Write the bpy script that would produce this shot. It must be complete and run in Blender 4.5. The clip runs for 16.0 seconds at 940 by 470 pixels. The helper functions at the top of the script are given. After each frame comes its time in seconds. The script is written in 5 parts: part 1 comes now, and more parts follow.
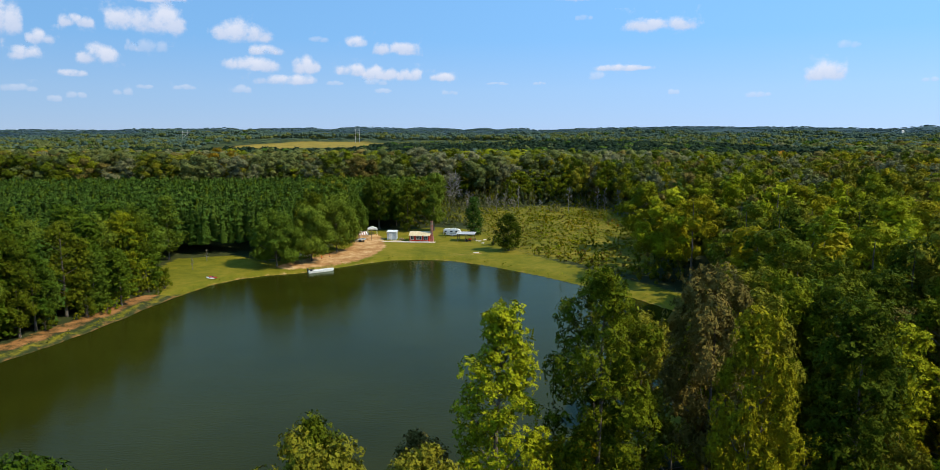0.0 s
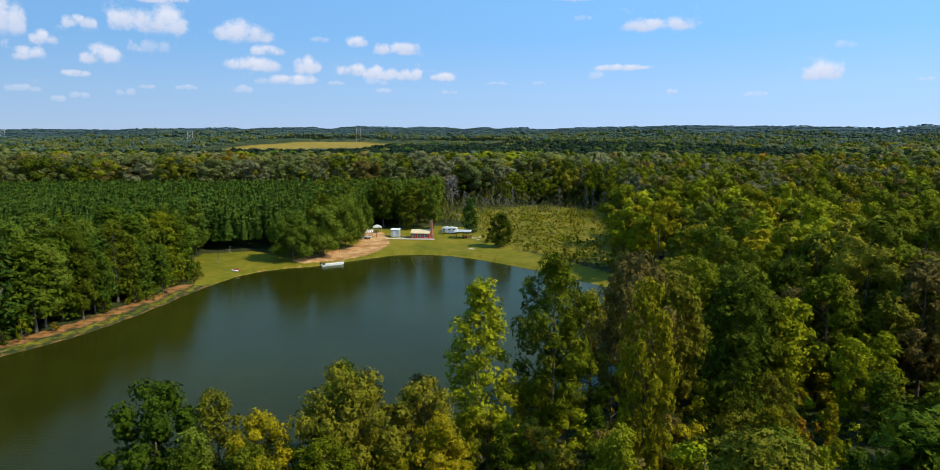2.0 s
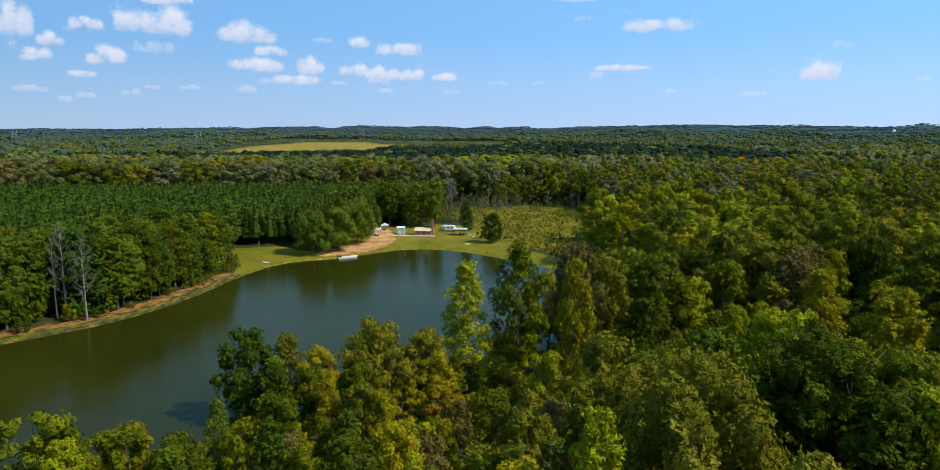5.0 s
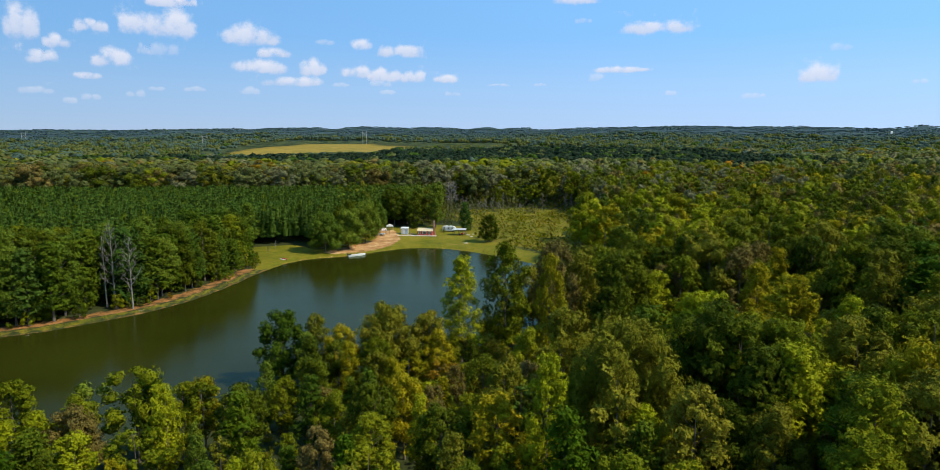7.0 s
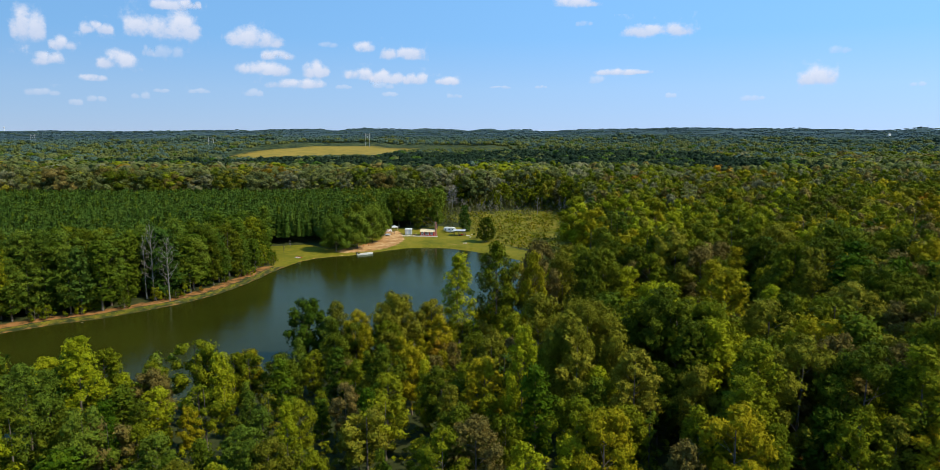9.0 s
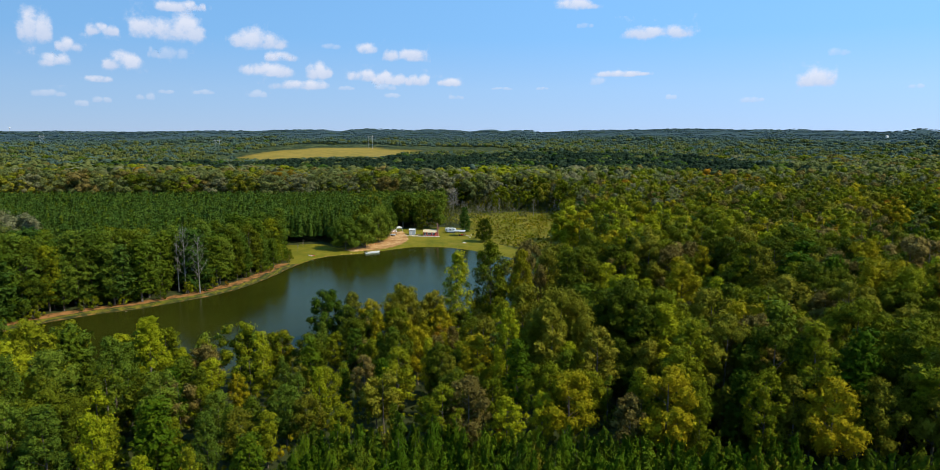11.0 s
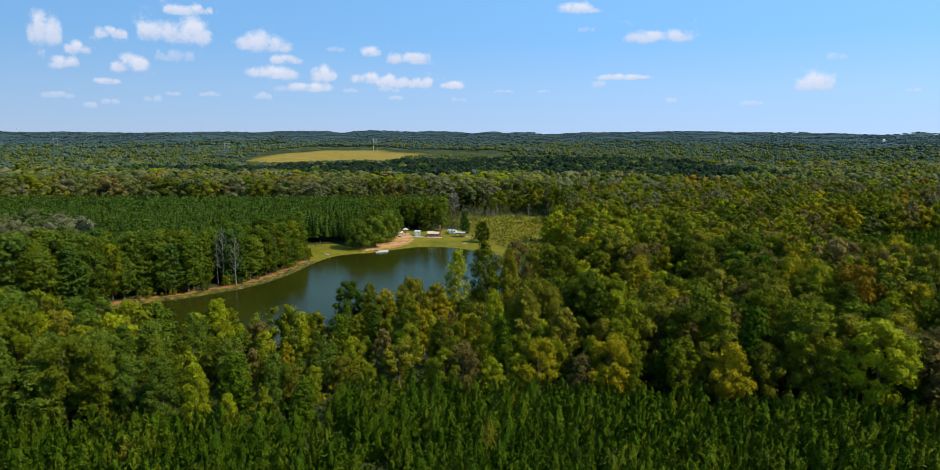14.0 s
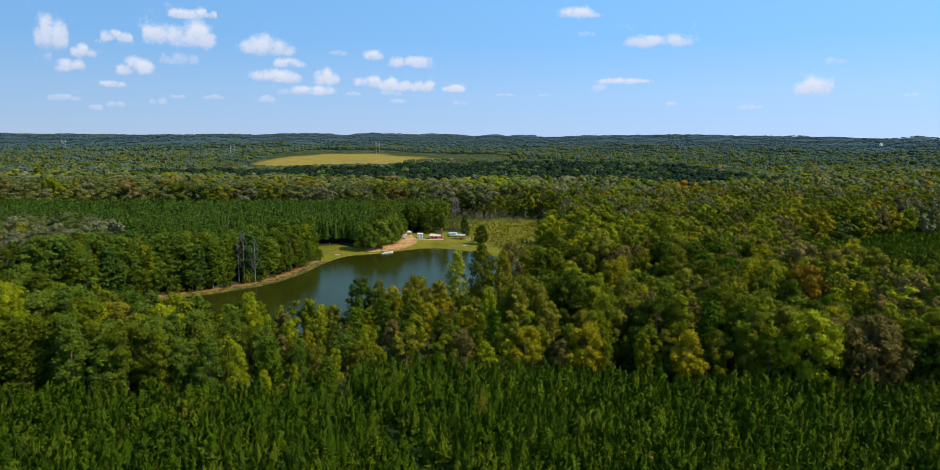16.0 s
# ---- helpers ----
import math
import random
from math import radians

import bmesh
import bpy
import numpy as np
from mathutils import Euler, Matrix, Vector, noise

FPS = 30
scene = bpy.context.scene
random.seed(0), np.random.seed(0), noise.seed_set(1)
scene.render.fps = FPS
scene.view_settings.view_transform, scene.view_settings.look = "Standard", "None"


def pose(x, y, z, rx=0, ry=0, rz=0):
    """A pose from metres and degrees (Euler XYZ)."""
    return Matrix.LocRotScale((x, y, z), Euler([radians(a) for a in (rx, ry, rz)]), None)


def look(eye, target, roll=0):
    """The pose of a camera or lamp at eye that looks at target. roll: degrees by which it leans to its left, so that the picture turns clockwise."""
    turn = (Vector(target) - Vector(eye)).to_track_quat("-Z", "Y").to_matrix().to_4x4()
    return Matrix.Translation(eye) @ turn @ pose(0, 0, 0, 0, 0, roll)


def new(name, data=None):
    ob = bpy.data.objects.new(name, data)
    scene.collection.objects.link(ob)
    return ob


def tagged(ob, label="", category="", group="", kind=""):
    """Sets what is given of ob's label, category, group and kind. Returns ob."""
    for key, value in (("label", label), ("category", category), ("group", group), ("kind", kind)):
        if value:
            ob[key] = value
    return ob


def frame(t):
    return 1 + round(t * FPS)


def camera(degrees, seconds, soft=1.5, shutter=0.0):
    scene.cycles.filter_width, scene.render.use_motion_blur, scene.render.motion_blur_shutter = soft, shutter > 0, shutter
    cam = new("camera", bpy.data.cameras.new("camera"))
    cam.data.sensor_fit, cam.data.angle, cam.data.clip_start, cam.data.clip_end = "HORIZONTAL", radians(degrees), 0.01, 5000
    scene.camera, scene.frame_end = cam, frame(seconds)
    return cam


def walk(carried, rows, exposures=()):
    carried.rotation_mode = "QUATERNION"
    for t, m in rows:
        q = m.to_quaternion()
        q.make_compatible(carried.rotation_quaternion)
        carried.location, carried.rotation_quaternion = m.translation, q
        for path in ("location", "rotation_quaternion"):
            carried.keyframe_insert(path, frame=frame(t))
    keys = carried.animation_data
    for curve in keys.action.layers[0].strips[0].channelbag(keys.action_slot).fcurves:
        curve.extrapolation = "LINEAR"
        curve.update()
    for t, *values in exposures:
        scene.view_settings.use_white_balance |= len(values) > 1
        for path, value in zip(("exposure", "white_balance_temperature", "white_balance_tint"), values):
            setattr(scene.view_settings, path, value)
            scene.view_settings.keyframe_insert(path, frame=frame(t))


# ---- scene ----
cam = camera(70.0, 16.0, soft=0.5)
# seconds, place in metres, heading, tilt and lean in degrees
PATH = [
    (0.0, 0.00, -0.00, 35.53, 0.000, -8.676, 0.130),
    (0.5, 0.37, -5.23, 36.21, 0.002, -8.779, 0.142),
    (1.0, 0.74, -10.47, 36.91, 0.007, -8.842, 0.153),
    (1.5, 1.10, -15.74, 37.61, 0.016, -8.834, 0.162),
    (2.0, 1.46, -21.03, 38.32, 0.028, -8.777, 0.169),
    (2.5, 1.82, -26.34, 39.04, 0.043, -8.732, 0.175),
    (3.0, 2.17, -31.68, 39.78, 0.062, -8.800, 0.179),
    (3.5, 2.52, -37.03, 40.52, 0.083, -8.953, 0.182),
    (4.0, 2.87, -42.41, 41.27, 0.106, -8.949, 0.183),
    (6.5, 4.57, -69.70, 45.19, 0.255, -8.836, 0.164),
    (7.0, 4.90, -75.23, 46.00, 0.290, -8.856, 0.156),
    (7.5, 5.24, -80.80, 46.83, 0.327, -8.867, 0.146),
    (8.0, 5.57, -86.39, 47.66, 0.364, -8.817, 0.134),
    (8.5, 5.90, -92.01, 48.51, 0.403, -8.788, 0.121),
    (9.0, 6.23, -97.66, 49.36, 0.442, -8.775, 0.106),
    (11.5, 7.87, -126.36, 53.78, 0.643, -8.737, 0.008),
    (12.0, 8.20, -132.20, 54.70, 0.683, -8.640, -0.016),
    (12.5, 8.53, -138.07, 55.62, 0.723, -8.647, -0.042),
    (13.0, 8.86, -143.97, 56.56, 0.762, -8.589, -0.070),
    (13.5, 9.19, -149.91, 57.50, 0.800, -8.568, -0.099),
    (14.0, 9.52, -155.88, 58.46, 0.837, -8.673, -0.130),
    (14.5, 9.86, -161.88, 59.42, 0.873, -8.593, -0.162),
    (15.0, 10.19, -167.93, 60.40, 0.908, -8.590, -0.196),
    (15.5, 10.53, -174.00, 61.38, 0.941, -8.588, -0.232),
    (16.0, 10.87, -180.12, 62.38, 0.972, -8.495, -0.269),
]
walk(cam, [(t, pose(x, y, z, 90 + tilt, lean, heading)) for t, x, y, z, heading, tilt, lean in PATH])

# ---- light ----
SUN = Vector((0.63, -0.24, 0.74)).normalized()
sky_world = bpy.data.worlds.new("sky")
scene.world = sky_world
sky_world.use_nodes = True
sky_nodes = sky_world.node_tree
sky = sky_nodes.nodes.new("ShaderNodeTexSky")
sky.sky_type, sky.sun_disc = "NISHITA", False
sky.sun_elevation, sky.sun_rotation = math.asin(SUN.z), math.atan2(SUN.x, SUN.y)
sky.altitude, sky.air_density, sky.dust_density, sky.ozone_density = 1500, 1.0, 0.0, 4.0
way_up = sky_nodes.nodes.new("ShaderNodeSeparateXYZ")
sky_nodes.links.new(sky_nodes.nodes.new("ShaderNodeTexCoord").outputs["Generated"], way_up.inputs[0])
fair = sky_nodes.nodes.new("ShaderNodeValToRGB")
sky_nodes.links.new(way_up.outputs[2], fair.inputs[0])
for spot, colour in zip((fair.color_ramp.elements[0], fair.color_ramp.elements.new(0.06), fair.color_ramp.elements.new(0.13), fair.color_ramp.elements[-1]),
                        ((0.385, 0.590, 0.94), (0.355, 0.605, 0.98), (0.250, 0.570, 1.03), (0.225, 0.55, 1.04))):
    spot.color = (*colour, 1)
fair.color_ramp.elements[-1].position = 0.26
brighten = sky_nodes.nodes.new("ShaderNodeVectorMath")
brighten.operation = "SCALE"
sunward = sky_nodes.nodes.new("ShaderNodeMath")
sunward.operation = "MULTIPLY_ADD"
sunward.inputs[1].default_value, sunward.inputs[2].default_value = 2.6, 8.15
sky_nodes.links.new(way_up.outputs[0], sunward.inputs[0])
sky_nodes.links.new(sunward.outputs[0], brighten.inputs["Scale"])
sky_nodes.links.new(fair.outputs[0], brighten.inputs[0])
even = sky_nodes.nodes.new("ShaderNodeMixRGB")
even.inputs[0].default_value = 0.86
sky_nodes.links.new(sky.outputs[0], even.inputs[1])
sky_nodes.links.new(brighten.outputs[0], even.inputs[2])
sky_nodes.links.new(even.outputs[0], sky_nodes.nodes["Background"].inputs[0])
sky_nodes.nodes["Background"].inputs[1].default_value = 0.12
sun_data = bpy.data.lights.new("sun", "SUN")
sun_data.energy, sun_data.angle, sun_data.color = 5.0, radians(0.55), (1.0, 0.90, 0.66)
sun = new("sun", sun_data)
sun.matrix_world = look(SUN * 300, (0, 0, 0))
scene.view_settings.exposure = 0.0


# ---- materials ----
def node(nt, kind, props=None, **ins):
    n = nt.nodes.new("ShaderNode" + kind)
    for k, v in (props or {}).items():
        if k == "operation":
            n.operation = v
        elif k == "blend":
            n.blend_type = v
        elif k == "data_type":
            n.data_type = v
        elif k == "attribute":
            n.attribute_name = v
        elif k == "feature":
            n.feature = v
    for k, v in ins.items():
        s = n.inputs[int(k[1:])] if k[0] == "i" and k[1:].isdigit() else n.inputs[k.replace("_", " ")]
        if isinstance(v, bpy.types.NodeSocket):
            nt.links.new(v, s)
        else:
            s.default_value = v
    return n


def math_node(nt, op, a, b=0.0):
    return node(nt, "Math", {"operation": op}, i0=a, i1=b).outputs[0]


def ramp(nt, fac, stops):
    n = node(nt, "ValToRGB", Fac=fac)
    el = n.color_ramp.elements
    while len(el) < len(stops):
        el.new(0.5)
    for e, (p, c) in zip(el, stops):
        e.position, e.color = p, (*c, 1)
    return n.outputs[0]


def mix(nt, fac, a, b):
    n = node(nt, "MixRGB", i0=fac, i1=a, i2=b)
    return n.outputs[0]


def position(nt, scale=1.0, stretch=(1, 1, 1)):
    g = node(nt, "NewGeometry").outputs["Position"]
    return node(nt, "Mapping", Vector=g, Scale=tuple(scale * s for s in stretch)).outputs[0]


def local(nt, scale=1.0, stretch=(1, 1, 1)):
    g = node(nt, "TexCoord").outputs["Object"]
    return node(nt, "Mapping", Vector=g, Scale=tuple(scale * s for s in stretch)).outputs[0]


def noise_node(nt, vector, scale, detail=4, rough=0.55):
    return node(nt, "TexNoise", Vector=vector, Scale=scale, Detail=detail, Roughness=rough).outputs[0]


def material(name, rough=0.6, metal=0.0, spec=0.4):
    m = bpy.data.materials.new(name)
    m.use_nodes = True
    nt = m.node_tree
    b = nt.nodes["Principled BSDF"]
    b.inputs["Roughness"].default_value, b.inputs["Metallic"].default_value = rough, metal
    b.inputs["Specular IOR Level"].default_value = spec
    return m, nt, b


def rgba(c):
    return (*c, 1)


def surface(name, a, b, scale=3.0, fine=30.0, rough=0.6, metal=0.0, bump=0.0, stretch=(1, 1, 1), spec=0.4):
    """Two colours mottled at two scales, with fine relief."""
    m, nt, p = material(name, rough, metal, spec)
    v = local(nt, 1.0, stretch)
    n1, n2 = noise_node(nt, v, scale), noise_node(nt, v, fine, 3)
    f = math_node(nt, "ADD", math_node(nt, "MULTIPLY", n1, 0.65), math_node(nt, "MULTIPLY", n2, 0.35))
    nt.links.new(ramp(nt, f, [(0.36, a), (0.64, b)]), p.inputs["Base Color"])
    nt.links.new(math_node(nt, "ADD", math_node(nt, "MULTIPLY", n2, 0.25), rough - 0.12), p.inputs["Roughness"])
    if bump:
        nt.links.new(node(nt, "Bump", Strength=bump, Distance=0.02, Height=n2).outputs[0], p.inputs["Normal"])
    return m


def foliage(name, stops, single=True, grain=4.5, solid=0.47, glow_through=0.11, relief_by=1.6):
    """Leaf sprays: colour varies from tree to tree and from clump to clump, the sprays have ragged gaps and let some light through."""
    m, nt, p = material(name, 0.75, 0.0, 0.04)
    isle = node(nt, "NewGeometry").outputs["Random Per Island"]
    tree = node(nt, "ObjectInfo").outputs["Random"] if single else node(nt, "Attribute", {"attribute": "tint"}).outputs["Fac"]
    v = position(nt, 1.0)
    patch = noise_node(nt, v, 0.55, 2)
    f = math_node(nt, "ADD", math_node(nt, "MULTIPLY", tree, 0.58), math_node(nt, "MULTIPLY", isle, 0.26))
    f = math_node(nt, "ADD", f, math_node(nt, "MULTIPLY", patch, 0.22))
    col = ramp(nt, f, [(0.1 + 0.8 * i / (len(stops) - 1), c) for i, c in enumerate(stops)])
    nt.links.new(col, p.inputs["Base Color"])
    tr = node(nt, "BsdfTranslucent", Color=col)
    mx = node(nt, "MixShader", i0=glow_through, i1=p.outputs[0], i2=tr.outputs[0])
    gap = node(nt, "MapRange", Value=noise_node(nt, v, grain, 3, 0.6))
    gap.inputs[1].default_value, gap.inputs[2].default_value = solid - 0.015, solid + 0.015
    relief = node(nt, "Bump", Strength=1.0, Distance=relief_by / grain, Height=noise_node(nt, v, grain * 0.55, 3, 0.65)).outputs[0]
    nt.links.new(relief, p.inputs["Normal"])
    nt.links.new(relief, tr.inputs["Normal"])
    cut = node(nt, "MixShader", i0=gap.outputs[0], i1=node(nt, "BsdfTransparent").outputs[0], i2=mx.outputs[0])
    nt.links.new(cut.outputs[0], nt.nodes["Material Output"].inputs[0])
    return m


LEAF = {
    "green": [(0.070, 0.092, 0.003), (0.140, 0.160, 0.005), (0.205, 0.215, 0.007)],
    "bright": [(0.150, 0.185, 0.004), (0.232, 0.258, 0.006), (0.30, 0.31, 0.009)],
    "dark": [(0.036, 0.056, 0.003), (0.068, 0.090, 0.004), (0.110, 0.128, 0.006)],
    "olive": [(0.098, 0.104, 0.006), (0.156, 0.152, 0.010), (0.215, 0.196, 0.016)],
    "yellow": [(0.140, 0.134, 0.004), (0.230, 0.205, 0.005), (0.32, 0.255, 0.007)],
    "brown": [(0.090, 0.076, 0.016), (0.146, 0.114, 0.026), (0.195, 0.146, 0.040)],
    "orange": [(0.150, 0.104, 0.006), (0.22, 0.132, 0.007), (0.28, 0.128, 0.008)],
    # hazy, remote and soft: the air's haze is mixed into these leaf colours
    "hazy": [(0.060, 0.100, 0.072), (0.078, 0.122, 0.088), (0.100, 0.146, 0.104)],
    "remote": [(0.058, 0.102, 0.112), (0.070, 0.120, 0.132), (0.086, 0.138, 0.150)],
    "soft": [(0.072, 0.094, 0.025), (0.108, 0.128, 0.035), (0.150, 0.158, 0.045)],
    # cloud shadow over the valley woods, put into the leaf colour
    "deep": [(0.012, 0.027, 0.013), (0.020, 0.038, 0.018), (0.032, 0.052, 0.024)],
    "lush": [(0.056, 0.092, 0.008), (0.092, 0.138, 0.011), (0.140, 0.178, 0.015)],
    # grey-leaved growth, its tone also lightened in place of haze
    "grey": [(0.105, 0.112, 0.046), (0.150, 0.152, 0.068), (0.200, 0.192, 0.094)],
    "pine": [(0.030, 0.062, 0.004), (0.060, 0.098, 0.005), (0.100, 0.132, 0.007)],
    "young_pine": [(0.026, 0.063, 0.002), (0.054, 0.101, 0.003), (0.100, 0.136, 0.005)],
    "dark_pine": [(0.031, 0.068, 0.008), (0.054, 0.100, 0.012), (0.080, 0.126, 0.016)],
}
LEAVES = {k: foliage(k + "_leaves", s, True, 5.0, 0.485) for k, s in LEAF.items()}
LEAVES_MANY = {k: foliage(k + "_foliage", s, False, 3.4, 0.475) for k, s in LEAF.items()}
for k in ("young_pine", "pine", "dark_pine"):
    LEAVES[k] = foliage(k + "_needles", LEAF[k], True, 7.0, 0.44)
    LEAVES_MANY[k] = foliage(k + "_needle_mass", LEAF[k], False, 4.5, 0.45)
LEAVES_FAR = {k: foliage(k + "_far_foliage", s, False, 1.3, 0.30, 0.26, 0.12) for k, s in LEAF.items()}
BARK = surface("grey_brown_bark", (0.07, 0.055, 0.04), (0.17, 0.14, 0.11), 6, 40, 0.9, 0, 0.6, (1, 1, 0.2))
DEADWOOD = surface("weathered_dead_wood", (0.12, 0.105, 0.088), (0.27, 0.245, 0.21), 4, 30, 0.85, 0, 0.4, (1, 1, 0.2))


def ground_material():
    m, nt, p = material("earth_and_grass", 0.95, 0.0, 0.1)
    v = position(nt)
    big, mid, fine = noise_node(nt, v, 0.06, 4), noise_node(nt, v, 0.5, 4), noise_node(nt, v, 3.0, 4, 0.7)
    cover = node(nt, "Attribute", {"attribute": "cover"}).outputs["Color"]
    sep = node(nt, "SeparateColor", Color=cover)
    both = math_node(nt, "ADD", math_node(nt, "MULTIPLY", mid, 0.6), math_node(nt, "MULTIPLY", fine, 0.4))
    litter = ramp(nt, both, [(0.35, (0.024, 0.032, 0.010)), (0.65, (0.050, 0.058, 0.018))])
    lawn = ramp(nt, math_node(nt, "ADD", math_node(nt, "MULTIPLY", big, 0.5), math_node(nt, "MULTIPLY", both, 0.5)), [(0.36, (0.082, 0.094, 0.005)), (0.50, (0.148, 0.134, 0.009)), (0.64, (0.225, 0.172, 0.020))])
    dirt = ramp(nt, math_node(nt, "ADD", math_node(nt, "MULTIPLY", both, 0.6), math_node(nt, "MULTIPLY", noise_node(nt, v, 0.16, 3), 0.4)), [(0.36, (0.20, 0.095, 0.032)), (0.50, (0.40, 0.215, 0.085)), (0.64, (0.60, 0.41, 0.21))])
    clay = ramp(nt, both, [(0.36, (0.13, 0.060, 0.018)), (0.52, (0.27, 0.125, 0.040)), (0.66, (0.33, 0.165, 0.060))])
    dirt = mix(nt, node(nt, "Attribute", {"attribute": "cover"}).outputs["Alpha"], dirt, clay)
    straw = ramp(nt, math_node(nt, "ADD", math_node(nt, "MULTIPLY", big, 0.6), math_node(nt, "MULTIPLY", fine, 0.4)), [(0.36, (0.17, 0.135, 0.018)), (0.62, (0.30, 0.205, 0.034))])

    def edge(ch):
        s = math_node(nt, "ADD", sep.outputs[ch], math_node(nt, "MULTIPLY", math_node(nt, "SUBTRACT", both, 0.5), 1.4))
        n = node(nt, "MapRange", Value=s)
        n.inputs[1].default_value, n.inputs[2].default_value = 0.35, 0.65
        return n.outputs[0]
    col = mix(nt, edge(1), litter, lawn)
    col = mix(nt, edge(2), col, straw)
    col = mix(nt, edge(0), col, dirt)
    # far off, the ground is coloured as treetops with shaded gaps painted in
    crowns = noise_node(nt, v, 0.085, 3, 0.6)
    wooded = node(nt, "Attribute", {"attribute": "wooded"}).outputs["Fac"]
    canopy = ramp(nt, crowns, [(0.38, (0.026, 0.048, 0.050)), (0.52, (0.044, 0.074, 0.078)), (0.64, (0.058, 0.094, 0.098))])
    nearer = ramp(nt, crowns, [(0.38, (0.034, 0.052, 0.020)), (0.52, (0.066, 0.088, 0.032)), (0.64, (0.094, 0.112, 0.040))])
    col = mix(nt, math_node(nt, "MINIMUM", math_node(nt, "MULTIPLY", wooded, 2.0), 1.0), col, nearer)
    # the upper half of the blend paints haze blue over the treetops
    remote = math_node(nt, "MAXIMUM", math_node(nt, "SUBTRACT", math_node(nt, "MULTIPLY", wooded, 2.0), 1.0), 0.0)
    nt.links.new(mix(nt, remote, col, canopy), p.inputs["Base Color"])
    fine_relief = node(nt, "Bump", Strength=0.6, Distance=0.15, Height=both).outputs[0]
    nt.links.new(node(nt, "Bump", Strength=math_node(nt, "MULTIPLY", wooded, 0.9), Distance=9.0, Height=crowns, Normal=fine_relief).outputs[0], p.inputs["Normal"])
    return m


def water_material():
    m, nt, p = material("murky_pond_water", 0.9, 0.0, 0.0)
    v = position(nt)
    nt.links.new(ramp(nt, noise_node(nt, v, 0.03, 3), [(0.35, (0.018, 0.020, 0.002)), (0.65, (0.027, 0.029, 0.003))]), p.inputs["Base Color"])
    small = noise_node(nt, position(nt, 1.0, (0.7, 2.2, 1)), 1.5, 3, 0.6)
    swell = noise_node(nt, position(nt, 1.0, (0.5, 1.0, 1)), 0.22, 2)
    h = math_node(nt, "ADD", math_node(nt, "MULTIPLY", small, 0.045), math_node(nt, "MULTIPLY", swell, 0.06))
    bump = node(nt, "Bump", Strength=0.54, Distance=1.0, Height=h).outputs[0]
    rough = math_node(nt, "ADD", math_node(nt, "MULTIPLY", noise_node(nt, v, 0.022, 2), 0.05), 0.004)
    gloss = node(nt, "BsdfGlossy", Color=(0.86, 1.0, 0.82, 1), Roughness=rough, Normal=bump)
    fres = node(nt, "Fresnel", IOR=1.333, Normal=bump).outputs[0]
    mx = node(nt, "MixShader", i0=math_node(nt, "MULTIPLY", math_node(nt, "POWER", fres, 1.25), 0.92), i1=p.outputs[0], i2=gloss.outputs[0])
    nt.links.new(mx.outputs[0], nt.nodes["Material Output"].inputs[0])
    return m


# ---- the lie of the land ----
LAKE = np.array([(-140, 30), (-124, 45), (-113, 61), (-103, 70.5), (-95, 75), (-88, 82), (-79.5, 91), (-74, 101), (-71.5, 108), (-69.5, 115.5), (-67.5, 126), (-66, 137), (-64.2, 145), (-61.3, 155),
                 (-56.8, 161.8), (-50.7, 166), (-43.4, 168.5), (-37.8, 173.5), (-30.2, 180), (-22.7, 185.6), (-14.3, 187), (-5.7, 185), (2.6, 179.7), (10.3, 172.3), (17.8, 164.6), (24, 157),
                 (30, 149), (36, 141), (41, 131), (44, 120), (42, 108), (36, 98), (28, 86), (20, 76), (11, 67), (2, 62), (-9, 56), (-20, 47.5), (-30, 38), (-42, 27), (-52, 17), (-60, 7), (-69, -1), (-82, -3), (-97, 2), (-112, 10), (-128, 18)], float)


def inside(poly, x, y):
    x, y = np.asarray(x, float), np.asarray(y, float)
    r = np.zeros(x.shape, bool)
    for (x0, y0), (x1, y1) in zip(poly, np.roll(poly, -1, 0)):
        cond = ((y0 > y) != (y1 > y)) & (x < (x1 - x0) * (y - y0) / (y1 - y0 + 1e-12) + x0)
        r ^= cond
    return r


def edge_distance(poly, x, y):
    """Metres from the outline, negative inside it."""
    x, y = np.asarray(x, float), np.asarray(y, float)
    d = np.full(x.shape, 1e9)
    for (x0, y0), (x1, y1) in zip(poly, np.roll(poly, -1, 0)):
        ex, ey = x1 - x0, y1 - y0
        t = np.clip(((x - x0) * ex + (y - y0) * ey) / (ex * ex + ey * ey), 0, 1)
        d = np.minimum(d, np.hypot(x - x0 - t * ex, y - y0 - t * ey))
    return np.where(inside(poly, x, y), -d, d)


def smooth(a, b, v):
    t = np.clip((v - a) / (b - a), 0, 1)
    return t * t * (3 - 2 * t)


def roll_noise(x, y):
    return np.sin(x * 0.0071 + 1.3) * np.cos(y * 0.0063 + 0.4) + 0.6 * np.sin(x * 0.0143 - y * 0.0117 + 2.1) + 0.4 * np.cos(x * 0.027 + y * 0.021)


def ridge_line(a):
    """How the last ridge before the horizon rises and falls with the bearing."""
    return 22 + 12 * np.exp(-((a + 7) / 4.5) ** 2) + 7 * np.exp(-((a - 1) / 3) ** 2) + 13 * np.exp(-((a - 18) / 7) ** 2) + 6 * np.exp(-((a + 15) / 4) ** 2) + 2.0 * np.sin(a * 1.7) + 1.2 * np.sin(a * 4.1 + 1)


FIELD = np.array([(-390, 985), (-300, 905), (-226, 886), (-110, 922), (20, 965), (120, 1000), (60, 1060), (-70, 1240), (-245, 1380), (-370, 1230)], float)


